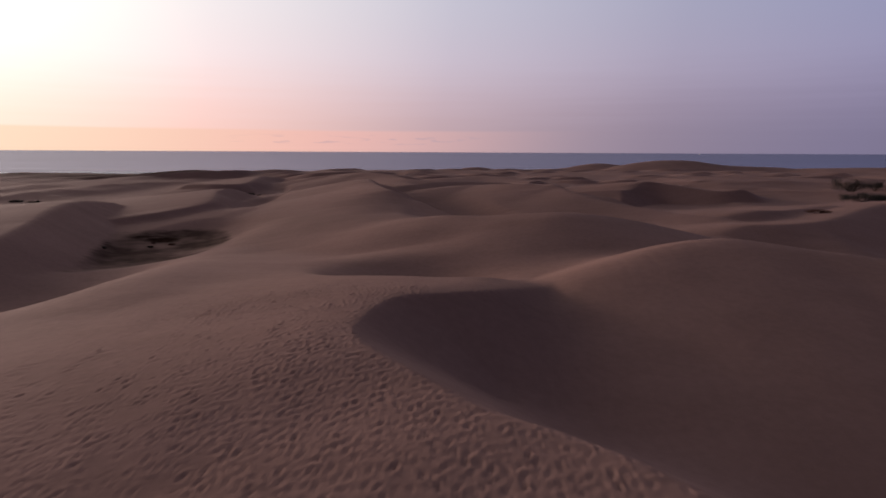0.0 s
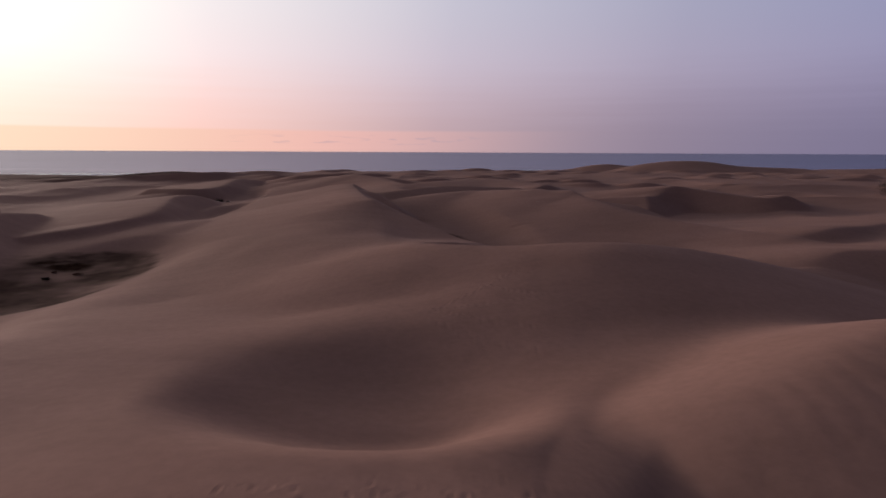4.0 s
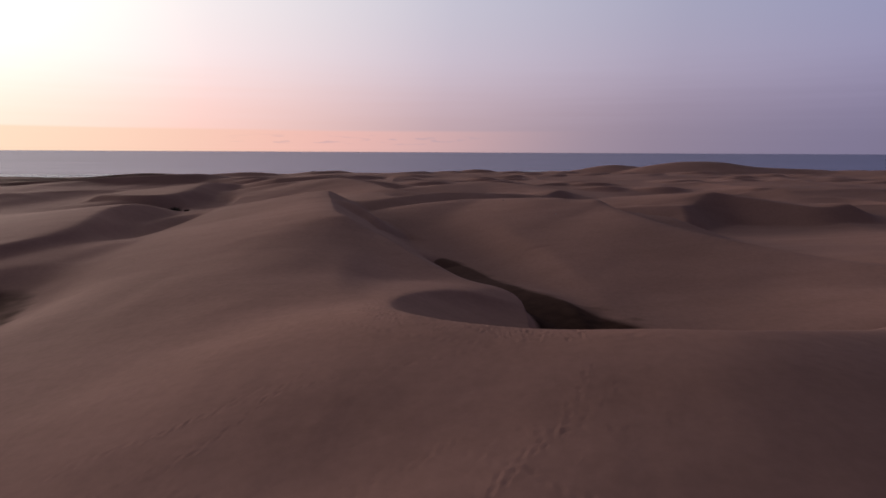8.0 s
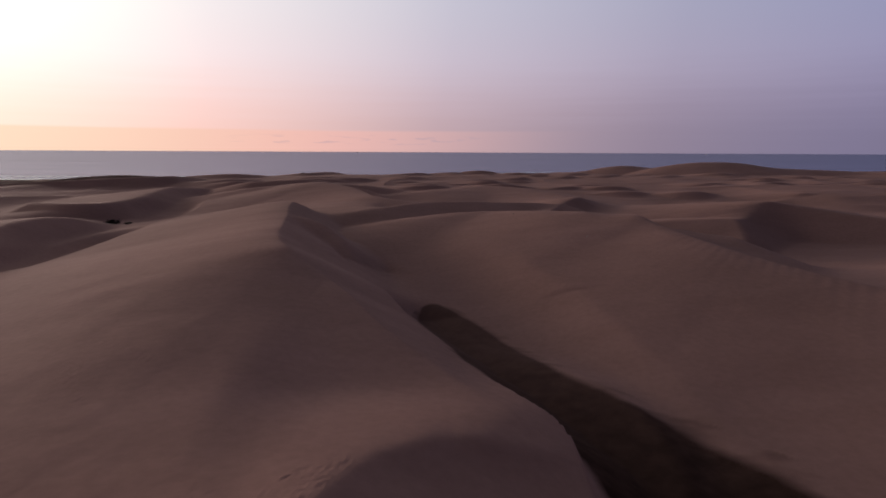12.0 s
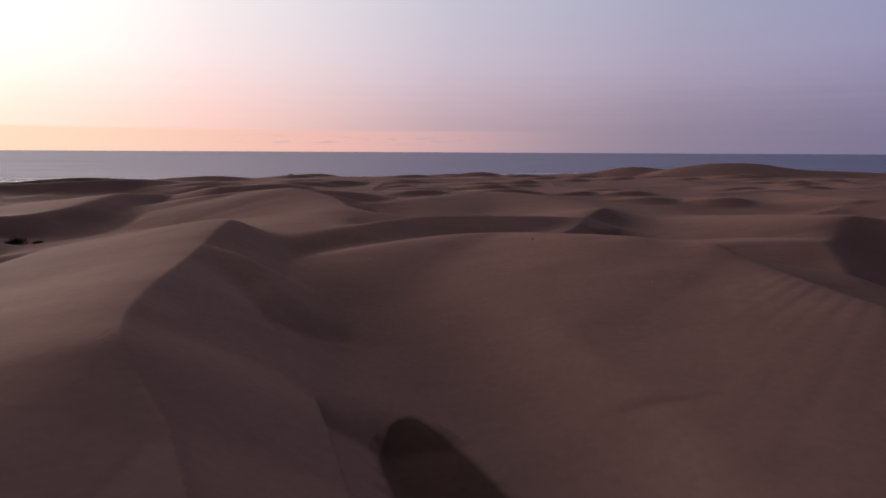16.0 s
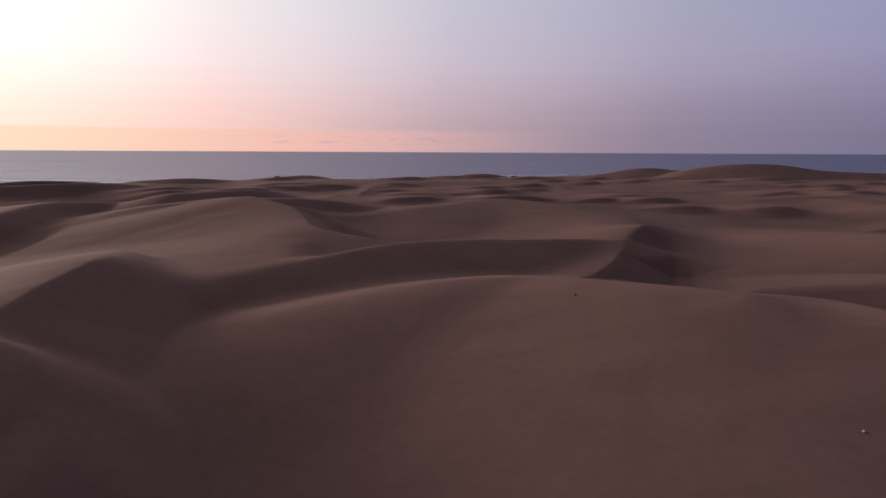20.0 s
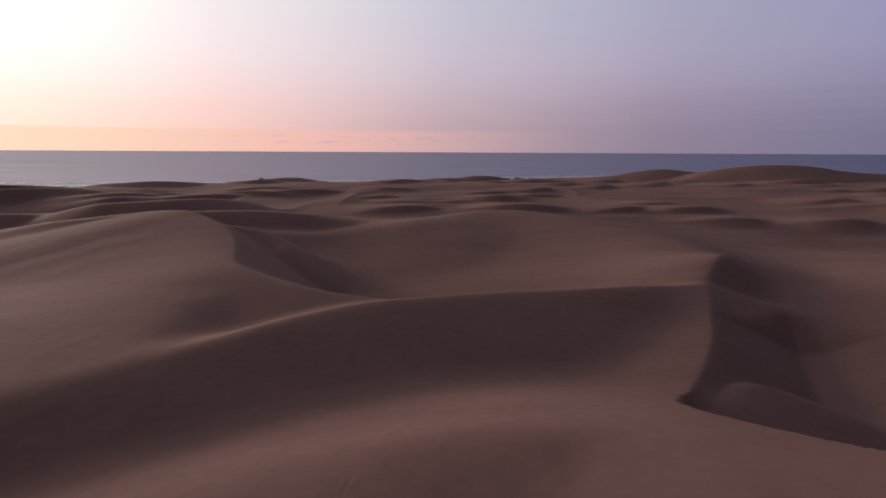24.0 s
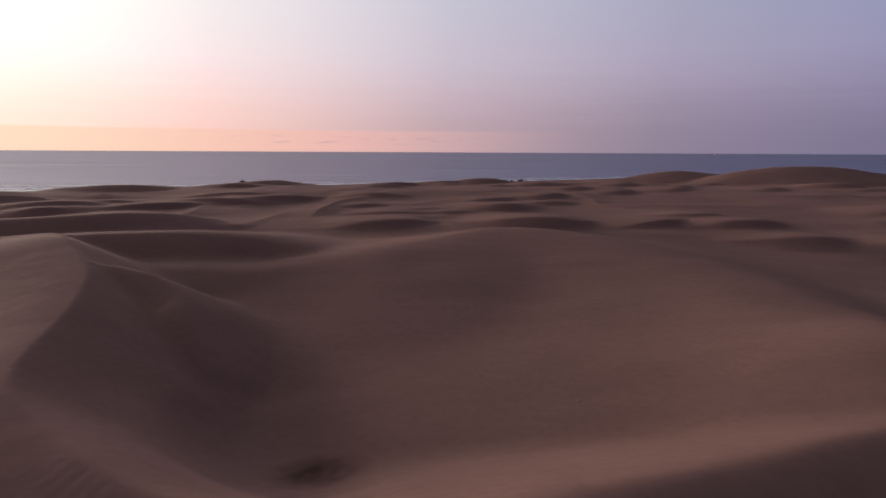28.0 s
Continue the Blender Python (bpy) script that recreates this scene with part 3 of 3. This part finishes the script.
def steps_along(spots, rnd, line):
    """One walker's prints along a line that wavers."""
    phase, sway, gone, side = rnd.uniform(0, 6), rnd.uniform(0.15, 0.45), rnd.random(), 1
    for (ax, ay, _), (bx, by, _) in zip(line[:-1], line[1:]):
        gone += math.hypot(bx - ax, by - ay)
        if gone > 0.66:
            gone, side = 0.0, -side
            t = math.atan2(by - ay, bx - ax)
            off = 0.13 * side + sway * math.sin(0.35 * (ax + ay) + phase)
            spots.append((bx - math.sin(t) * off + rnd.gauss(0, 0.06), by + math.cos(t) * off + rnd.gauss(0, 0.06), t + rnd.gauss(0, 0.2), rnd.uniform(0.10, 0.135), 0.8, 0.27))


def print_spots():
    """Where feet have been: x, y, heading, size, narrowness, depth."""
    rnd = random.Random(5)
    spots = []
    for line, density in TROD:
        pts = spline(line, 24)
        width = 2 * float(np.mean(pts[:, 2]))
        for _ in range(max(1, int(width * density * 0.6))):
            a, b = sorted((rnd.random(), rnd.random()))
            if b - a < 0.35:
                a, b = max(0, a - 0.2), min(1, b + 0.2)
            o0, o1 = rnd.uniform(-1.1, 1.1), rnd.uniform(-1.1, 1.1)
            cut = pts[int(a * len(pts)):int(b * len(pts)) + 2]
            fine = np.array([(np.interp(u, np.arange(len(cut)), cut[:, 0]), np.interp(u, np.arange(len(cut)), cut[:, 1]), np.interp(u, np.arange(len(cut)), cut[:, 2])) for u in np.linspace(0, len(cut) - 1, 12 * len(cut))])
            way = np.gradient(fine[:, :2], axis=0)
            way /= np.maximum(np.hypot(way[:, 0], way[:, 1]), 1e-6)[:, None]
            w = fine[:, 2] * np.linspace(o0, o1, len(fine))
            fine[:, 0] -= way[:, 1] * w
            fine[:, 1] += way[:, 0] * w
            steps_along(spots, rnd, fine)
    for trail in TRAILS:
        steps_along(spots, rnd, spline([(*q, 0) for q in trail], 60))
    # the trampled brink of the first dune: dense long scuffs
    for line, density in SCUFFS:
        pts = spline(line, 6)
        for (ax, ay, aw), (bx, by, bw) in zip(pts[:-1], pts[1:]):
            length = math.hypot(bx - ax, by - ay)
            for _ in range(int(length * (aw + bw) * density + rnd.random())):
                u, off = rnd.random(), rnd.uniform(-1, 1)
                w = (aw + u * (bw - aw)) * off
                dx, dy = (bx - ax) / length, (by - ay) / length
                spots.append((ax + u * (bx - ax) - dy * w, ay + u * (by - ay) + dx * w, 1.45 + rnd.gauss(0, 0.2), rnd.uniform(0.10, 0.15), 0.62, 0.30))
    return spots


def press_prints(Z, xs, ys):
    for px, py, t, r, narrow, deep in print_spots():
        i0, i1 = np.searchsorted(xs, (px - 4 * r, px + 4 * r))
        j0, j1 = np.searchsorted(ys, (py - 4 * r, py + 4 * r))
        if i1 <= i0 or j1 <= j0:
            continue
        U, V = np.meshgrid(xs[i0:i1] - px, ys[j0:j1] - py)
        c, s = math.cos(t), math.sin(t)
        q = ((U * c + V * s) / (2.5 * r)) ** 2 + ((-U * s + V * c) / (narrow * r)) ** 2
        Z[j0:j1, i0:i1] += deep * r * (-np.exp(-1.4 * q) + 0.30 * np.exp(-1.8 * (np.sqrt(q) - 1.5) ** 2))


def finer(v, lo, hi, step):
    return np.concatenate([v[v < lo], np.arange(lo, hi, step), v[v >= hi]])


GRID = []


def build_ground():
    xs = spread(-50, 62, STEP, -2600, 2600, 1.021, 1.021)
    xs = finer(finer(finer(xs, -18, 12, 0.125), -34, -18, 0.18), 12, 38, 0.27)
    ys = spread(-6, 365, STEP, -420, 1250, 1.06, 1.013)
    for lo, hi, step in ((12, 54, 0.125), (84, 130, 0.19), (134, 158, 0.28), (158, 184, 0.28), (188, 210, 0.28), (224, 240, 0.25), (242, 262, 0.22), (266, 300, 0.28)):
        ys = finer(ys, lo, hi, step)
    X, Y = np.meshgrid(xs, ys)
    Z = heights(X.ravel(), Y.ravel()).reshape(X.shape)
    for spot in ((20, 318, 42, 42, 3.2), (10, 212, 26, 24, 2.5), (8, 85, 40, 16, 2.0), (0, 79, 24, 15, 3.0), (13, 36, 10, 23, 2.2), (-3, 187, 9, 10, 1.6), (-14, 264, 8, 8, 0.8), (-45, 75, 34, 34, 3.0), (-30, 250, 26, 20, 1.5), (-28, 150, 21, 28, 3.0), (-46, 144, 15, 36, 3.0)):
        blurred(Z, xs, ys, *spot)
    Z += 0.10 * (lattice(X, Y, 6, 21) - 0.5) + 0.03 * (lattice(X * 1.3 + Y * 0.5, Y - X * 0.4, 2.2, 22) - 0.5)
    press_prints(Z, xs, ys)
    GRID.extend((xs, ys, Z))
    ny, nx = X.shape
    me = bpy.data.meshes.new("ground")
    me.vertices.add(nx * ny)
    me.vertices.foreach_set("co", np.stack([X, Y, Z], -1).astype(np.float32).ravel())
    i = np.arange(nx * ny).reshape(ny, nx)
    quads = np.stack([i[:-1, :-1], i[:-1, 1:], i[1:, 1:], i[1:, :-1]], -1).reshape(-1, 4)
    me.loops.add(quads.size)
    me.loops.foreach_set("vertex_index", quads.astype(np.int32).ravel())
    me.polygons.add(len(quads))
    me.polygons.foreach_set("loop_start", np.arange(0, quads.size, 4, dtype=np.int32))
    me.polygons.foreach_set("use_smooth", np.ones(len(quads), bool))
    me.update(calc_edges=True)
    fx, fy = X.ravel(), Y.ravel()
    rag = 0.55 * (lattice(fx * 0.8 + fy * 0.4, fy - fx * 0.4, 1.6, 31) - 0.5) + 0.5 * (lattice(fx, fy, 5, 32) - 0.5)
    wisp = lattice(fx * 0.16 - fy * 0.05, fy + 0.32 * fx, 1.1, 37) - 0.5
    wisp = 0.9 * wisp + 0.5 * (lattice(fx * 0.3, fy + 0.3 * fx, 0.6, 38) - 0.5)
    # darker along the pit's line below about 6.4 m, weaker to the north
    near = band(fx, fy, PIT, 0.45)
    dark_ground = np.clip(band(fx, fy, PIT, 0.16) * 0.6 + near * 0.6 + (0.8 * wisp + 0.25 * rag) * (near > 0) * (1.25 - near) - 0.12, 0, 1) * np.clip((6.4 - Z.ravel() + 0.3 * rag) / 0.5, 0, 1) * np.interp(fy, [126, 150, 165], [1.0, 0.84, 0.7])
    # darker, blotchy floor and core of the left hollow
    low = np.clip((4.3 - Z.ravel() + 0.5 * rag) / 0.45, 0, 1)
    floor = np.clip(3.2 - 2.4 * np.hypot((fx + 66) / 19, (fy - 130) / 34), 0, 1) * low
    core = np.clip(1.3 - np.hypot((fx + 72) / 9, (fy - 146) / 6), 0, 1)
    dark_ground = np.maximum(dark_ground, np.clip(floor * (0.56 + 1.3 * (blotch(fx, fy, 9, 33) - 0.5)), 0, 0.85))
    dark_ground = np.maximum(dark_ground, np.clip(core * (1.1 + 2.2 * (blotch(fx, fy, 6, 34) - 0.5)), 0, 1))
    # a darker, uneven ellipse of ground far to the left
    far = np.clip(1.6 - 1.4 * np.hypot((fx + 265) / 125, (fy - 455) / 80), 0, 1)
    dark_ground = np.maximum(dark_ground, far * np.clip(0.55 + 0.8 * (lattice(fx, fy, 14, 36) - 0.5), 0, 0.8))
    # a small darker patch on the last bowl's floor
    bowl = np.clip(1.15 - np.hypot((fx - 1.6) / 3.2, (fy - 276.6) / 2.4), 0, 1)
    dark_ground = np.maximum(dark_ground, np.clip(bowl * (0.7 + 1.0 * (blotch(fx, fy, 2.5, 35) - 0.5)), 0, 0.8)).astype(np.float32)
    me.attributes.new("dark_ground", "FLOAT", "POINT").data.foreach_set("value", dark_ground)
    me.materials.append(SAND)
    return tagged(new("ground", me), "wind-blown dune field of brown sand with sharp crests", "dunes", kind="structure")


GROUND = build_ground()


def build_sea():
    me = bpy.data.meshes.new("water")
    ys = [-400, 300, 700, 1100, 1600, 2300, 3200, 4200, 4990]
    xs = list(range(-7000, 7001, 1000))
    v = [(x, y, 0) for y in ys for x in xs]
    n = len(xs)
    f = [(j * n + i, j * n + i + 1, (j + 1) * n + i + 1, (j + 1) * n + i) for j in range(len(ys) - 1) for i in range(n - 1)]
    me.from_pydata(v, [], f)
    me.materials.append(SEA)
    return tagged(new("water", me), "calm grey-blue sea reaching the horizon", "sea", kind="structure")


build_sea()


# ---- loose things on the sheet ----
def ground_z(x, y):
    """The height of the finished sheet at a place."""
    xs, ys, Z = GRID
    i, j = int(np.searchsorted(xs, x)) - 1, int(np.searchsorted(ys, y)) - 1
    u, v = (x - xs[i]) / (xs[i + 1] - xs[i]), (y - ys[j]) / (ys[j + 1] - ys[j])
    return float((Z[j, i] * (1 - u) + Z[j, i + 1] * u) * (1 - v) + (Z[j + 1, i] * (1 - u) + Z[j + 1, i + 1] * u) * v)


def part(name, bm, material, parent, label=""):
    me = bpy.data.meshes.new(name)
    bm.to_mesh(me)
    bm.free()
    me.materials.append(material)
    ob = new(name, me)
    ob.parent = parent
    return tagged(ob, label) if label else ob


def plain_material(name, low, high, scale, rough=0.8, spec=0.3, bump=0.02):
    m, nt, b = nodes_of(name, rough, spec)
    pos = nt.nodes.new("ShaderNodeNewGeometry").outputs["Position"]
    nt.links.new(ramp_of(nt, noise_tex(nt, scale, 5, pos), ((0.3, low), (0.7, high))), b.inputs["Base Color"])
    bp = nt.nodes.new("ShaderNodeBump")
    bp.inputs["Strength"].default_value, bp.inputs["Distance"].default_value = 0.6, bump
    nt.links.new(noise_tex(nt, scale * 6, 4, pos), bp.inputs["Height"])
    nt.links.new(bp.outputs[0], b.inputs["Normal"])
    return m


def leaf_material(name, low, high):
    m, nt, b = nodes_of(name, 0.75, 0.2)
    island = nt.nodes.new("ShaderNodeNewGeometry").outputs["Random Per Island"]
    nt.links.new(ramp_of(nt, island, ((0.0, low), (1.0, high))), b.inputs["Base Color"])
    return m


LEAF = leaf_material("tamarisk_leaf", (0.014, 0.013, 0.009), (0.036, 0.030, 0.020))
RUST_LEAF = leaf_material("dry_leaf", (0.075, 0.032, 0.022), (0.15, 0.065, 0.040))
BARK = plain_material("grey_bark", (0.05, 0.038, 0.03), (0.11, 0.085, 0.065), 4.0)
STONE = plain_material("pale_stone", (0.42, 0.40, 0.38), (0.62, 0.60, 0.57), 3.0)
ROCK = plain_material("dark_rock", (0.03, 0.026, 0.025), (0.07, 0.06, 0.055), 1.2, bump=0.08)
HULL = plain_material("white_hull_paint", (0.55, 0.55, 0.56), (0.68, 0.68, 0.68), 0.8, 0.4)


def limb(bm, a, b, ra, rb, sides=6):
    """A tapered, slightly bent branch from a to b."""
    a, b = Vector(a), Vector(b)
    way = (b - a).normalized()
    side = way.orthogonal().normalized()
    other = way.cross(side)
    rings = []
    for k in range(4):
        u = k / 3
        c = a.lerp(b, u) + side * 0.06 * (b - a).length * math.sin(math.pi * u)
        r = ra + (rb - ra) * u
        rings.append([bm.verts.new(c + side * r * math.cos(2 * math.pi * i / sides) + other * r * math.sin(2 * math.pi * i / sides)) for i in range(sides)])
    for p, q in zip(rings[:-1], rings[1:]):
        for i in range(sides):
            bm.faces.new((p[i], p[(i + 1) % sides], q[(i + 1) % sides], q[i]))
    bm.faces.new(rings[-1])


def build_shrub(x, y, width, tall, leaf, size, count, seed, label, lean=0.0, stems=6):
    """A spreading shrub: stems from one stool, twigs, and a ragged crown of small leaf sprays."""
    rnd = random.Random(seed)
    z = ground_z(x, y) - 0.12
    top = tagged(new("shrub"), label, "shrub", group="shrubs of the dune slacks")
    top.location = (x, y, z)
    tips = []
    for k in range(stems):
        bm = bmesh.new()
        t = 2 * math.pi * (k + rnd.random() * 0.7) / stems
        r = width * rnd.uniform(0.14, 0.36)
        knee = (r * math.cos(t), r * 0.6 * math.sin(t), tall * rnd.uniform(0.35, 0.62))
        limb(bm, (0.25 * math.cos(t), 0.25 * math.sin(t), 0), knee, 0.035 * tall, 0.018 * tall)
        for _ in range(4):
            end = (knee[0] + rnd.gauss(0, 0.13) * width, knee[1] + rnd.gauss(0, 0.09) * width, min(tall * 0.95, max(knee[2] + rnd.uniform(-0.15, 0.38) * tall, 0.12 * tall)))
            limb(bm, knee, end, 0.018 * tall, 0.005 * tall, 5)
            tips.append(Vector(end))
        part("stem", bm, BARK, top)
    verts, faces = [], []
    for tip in tips:
        spread_x, spread_z = width * rnd.uniform(0.05, 0.11), tall * rnd.uniform(0.10, 0.19)
        for _ in range(count // len(tips)):
            c = tip + Vector((rnd.gauss(0, spread_x), rnd.gauss(0, spread_x * 0.8), rnd.gauss(0, spread_z)))
            c.z = max(c.z, 0.05)
            d = Vector((rnd.gauss(0, 1), rnd.gauss(0, 1), rnd.gauss(0.5, 0.8))).normalized() * size * rnd.uniform(0.6, 1.3)
            e = d.orthogonal().normalized() * size * rnd.uniform(0.16, 0.3)
            n = len(verts)
            verts += [c, c + d * 0.5 + e, c + d, c + d * 0.5 - e]
            faces.append((n, n + 1, n + 2, n + 3))
    me = bpy.data.meshes.new("crown")
    me.from_pydata(verts, [], faces)
    me.materials.append(leaf)
    ob = new("crown", me)
    ob.parent = top
    return top


build_shrub(160, 219, 15, 3.2, LEAF, 0.34, 5200, 1, "dark green tamarisk shrub spreading wide on the sand", stems=9)
build_shrub(172, 226, 9, 2.8, LEAF, 0.34, 2600, 8, "dark green tamarisk shrub beside a wider one")
build_shrub(205, 290, 17, 6.2, LEAF, 0.42, 5200, 2, "tall dark green tamarisk shrub behind the dunes", stems=9)
build_shrub(222, 297, 12, 5.0, LEAF, 0.42, 3000, 9, "dark green tamarisk shrub beside a taller one")
build_shrub(106, 162, 6.5, 1.0, RUST_LEAF, 0.22, 2400, 3, "low dry reddish shrub in a dip of the sand")
build_shrub(-87.3, 262.5, 5.2, 1.3, LEAF, 0.2, 2600, 4, "low dark shrub at the foot of a slip face")
build_shrub(-84, 264.5, 2.2, 0.6, LEAF, 0.16, 800, 10, "small dark shrub beside a larger one")
for k, (px, py, w) in enumerate(((-152, 214, 5), (-160, 217, 6), (-168, 213, 4), (-176, 222, 6))):
    build_shrub(px, py, w, 0.9, LEAF, 0.26, 1200, 20 + k, "low dark shrub in the flat behind the dunes", stems=5)
for k, (px, py, w, hh) in enumerate(((-76, 128, 1.5, 0.45), (-69, 135, 1.7, 0.5), (-66, 139, 2.2, 0.4), (-71, 140, 1.2, 0.35))):
    build_shrub(px, py, w, hh, RUST_LEAF if k > 1 else LEAF, 0.13, 700, 30 + k, "tiny dry shrub on the dark floor of a hollow", stems=5)


def build_stone(name, x, y, size, material, label, category, seed, group="", lift=0.25):
    rnd = random.Random(seed)
    bm = bmesh.new()
    bmesh.ops.create_icosphere(bm, subdivisions=2, radius=1.0)
    knobs = [(Vector((rnd.gauss(0, 1), rnd.gauss(0, 1), rnd.gauss(0, 1))).normalized(), rnd.uniform(0.15, 0.4)) for _ in range(7)]
    for v in bm.verts:
        d = v.co.normalized()
        v.co *= 1 + sum(a * max(0, d.dot(n) - 0.55) for n, a in knobs) - 0.12 * rnd.random()
        v.co = Vector((v.co.x * size[0], v.co.y * size[1], v.co.z * size[2])) * 0.5
    me = bpy.data.meshes.new(name)
    bm.to_mesh(me)
    bm.free()
    me.materials.append(material)
    ob = new(name, me)
    ob.location = (x, y, ground_z(x, y) + size[2] * lift)
    ob.rotation_euler.z = rnd.uniform(0, 6)
    return tagged(ob, label, category, group)


build_stone("stone", 28.7, 200.8, (0.22, 0.17, 0.14), STONE, "pale stone lying on the dune", "stone", 1)
build_stone("stone", 19.8, 282.7, (0.22, 0.17, 0.13), STONE, "pale stone lying low on the bowl's slope", "stone", 2)
build_stone("stone", 19.1, 224.5, (0.26, 0.2, 0.16), ROCK, "dark stone on the broad dune", "stone", 3)


def build_boat(x, y, long, seed):
    top = tagged(new("boat"), "small white boat with a lit lamp at anchor off the beach", "boat", group="boats at anchor")
    top.location = (x, y, 0)
    top.rotation_euler.z = seed
    bm = bmesh.new()
    rings = []
    for k in range(7):
        u = k / 6
        half = 0.17 * long * (1 - (abs(u - 0.42) / 0.62) ** 2.4)
        deck = 0.10 * long * (1 + 0.5 * u * u)
        c = (u - 0.5) * long
        rings.append([bm.verts.new(p) for p in ((c, half, deck), (c, half * 0.75, 0), (c, 0, -0.05 * long), (c, -half * 0.75, 0), (c, -half, deck))])
    for p, q in zip(rings[:-1], rings[1:]):
        for i in range(5):
            bm.faces.new((p[i], p[(i + 1) % 5], q[(i + 1) % 5], q[i]))
    bm.faces.new(rings[0])
    bm.faces.new(rings[-1])
    part("hull", bm, HULL, top)
    bm = bmesh.new()
    bmesh.ops.create_cube(bm, size=1)
    bmesh.ops.scale(bm, vec=(0.3 * long, 0.2 * long, 0.16 * long), verts=bm.verts)
    for v in bm.verts:
        if v.co.z > 0:
            v.co.x, v.co.y = v.co.x * 0.75 - 0.02 * long, v.co.y * 0.85
    bmesh.ops.translate(bm, vec=(-0.05 * long, 0, 0.18 * long), verts=bm.verts)
    bmesh.ops.bevel(bm, geom=list(bm.edges), offset=0.01 * long, segments=2, affect="EDGES")
    part("cabin", bm, HULL, top)
    bm = bmesh.new()
    limb(bm, (-0.05 * long, 0, 0.25 * long), (-0.05 * long, 0, 0.62 * long), 0.012 * long, 0.008 * long)
    part("mast", bm, BARK, top)
    bm = bmesh.new()
    bmesh.ops.create_uvsphere(bm, u_segments=10, v_segments=6, radius=0.05 * long)
    bmesh.ops.translate(bm, vec=(-0.05 * long, 0, 0.66 * long), verts=bm.verts)
    m = bpy.data.materials.new("boat_lamp")
    m.use_nodes = True
    e = m.node_tree.nodes["Principled BSDF"]
    e.inputs["Emission Color"].default_value, e.inputs["Emission Strength"].default_value = (1, 0.85, 0.7, 1), 2.5
    part("lamp", bm, m, top, "lit white anchor lamp")


build_boat(-548, 3900, 12, 0.4)
build_boat(1715, 3900, 12, 2.1)


# ---- the surf line ----
def foam_material():
    m, nt, b = nodes_of("sea_foam", 0.35, 1.0)
    pos = nt.nodes.new("ShaderNodeNewGeometry").outputs["Position"]
    nt.links.new(ramp_of(nt, noise_tex(nt, 0.5, 5, pos), ((0.3, (0.72, 0.72, 0.74)), (0.7, (0.86, 0.86, 0.88)))), b.inputs["Base Color"])
    wet = nt.nodes.new("ShaderNodeBsdfGlossy")
    wet.inputs["Roughness"].default_value = 0.4
    both = nt.nodes.new("ShaderNodeMixShader")
    both.inputs[0].default_value = 0.55
    nt.links.new(b.outputs[0], both.inputs[1])
    nt.links.new(wet.outputs[0], both.inputs[2])
    nt.links.new(both.outputs[0], nt.nodes["Material Output"].inputs[0])
    return m


FOAM = foam_material()


def build_breaker(x0, x1, off, thick, tall, seed):
    """One breaking wave along the beach: a low ridge of foam with a ragged edge."""
    rnd = random.Random(seed)
    n = max(12, int((x1 - x0) / 3))
    bm = bmesh.new()
    rows = []
    for k in range(n + 1):
        u = k / n
        x = x0 + (x1 - x0) * u
        c = float(coast(np.array([x]))[0]) + off + 3 * math.sin(x * 0.021 + seed) + rnd.gauss(0, 0.5)
        w = thick * (math.sin(math.pi * u) ** 0.5 * rnd.uniform(0.6, 1.2) + 0.05)
        hgt = tall * (math.sin(math.pi * u) ** 0.5 * rnd.uniform(0.6, 1.1) + 0.05)
        rows.append([bm.verts.new(p) for p in ((x, c - w, 0.03), (x, c - 0.4 * w, hgt * 0.55), (x, c, hgt), (x, c + 0.4 * w, hgt * 0.7), (x, c + w, 0.03))])
    for p, q in zip(rows[:-1], rows[1:]):
        for i in range(4):
            bm.faces.new((p[i], q[i], q[i + 1], p[i + 1])).smooth = True
    me = bpy.data.meshes.new("breaker")
    bm.to_mesh(me)
    bm.free()
    me.materials.append(FOAM)
    return tagged(new("breaker", me), "white foam of a low wave breaking along the beach", "surf", kind="stuff")


for k, (a, b, off, w, hh) in enumerate(((-620, -395, 6, 3.5, 0.5), (-520, -300, 10, 4, 0.6), (-560, -330, 34, 2.5, 0.5), (-380, -235, 8, 4, 0.6), (-330, -150, 30, 2.5, 0.5),
                                        (-420, -200, 62, 2, 0.4), (-290, -165, 7, 4, 0.6), (-215, -95, 10, 4, 0.6), (-180, -60, 36, 2.5, 0.5), (-110, -20, 8, 4, 0.6),
                                        (-50, 45, 9, 4, 0.6), (20, 120, 8, 4, 0.6), (30, 140, 32, 2.5, 0.5), (90, 220, 10, 4, 0.6), (430, 620, 10, 4, 0.8), (560, 800, 12, 4, 0.8))):
    build_breaker(a, b, off, w, hh, k)

for k, (px, off, w) in enumerate(((-118, -14, 5), (-112, -12, 3), (70, -20, 5), (63, -18, 3), (75, -17, 2.5))):
    build_stone("rock", px, float(coast(np.array([float(px)]))[0]) + off, (w, w * 0.7, w * 0.35), ROCK, "dark rock lying on the beach", "rock", 40 + k, "rocks on the beach")
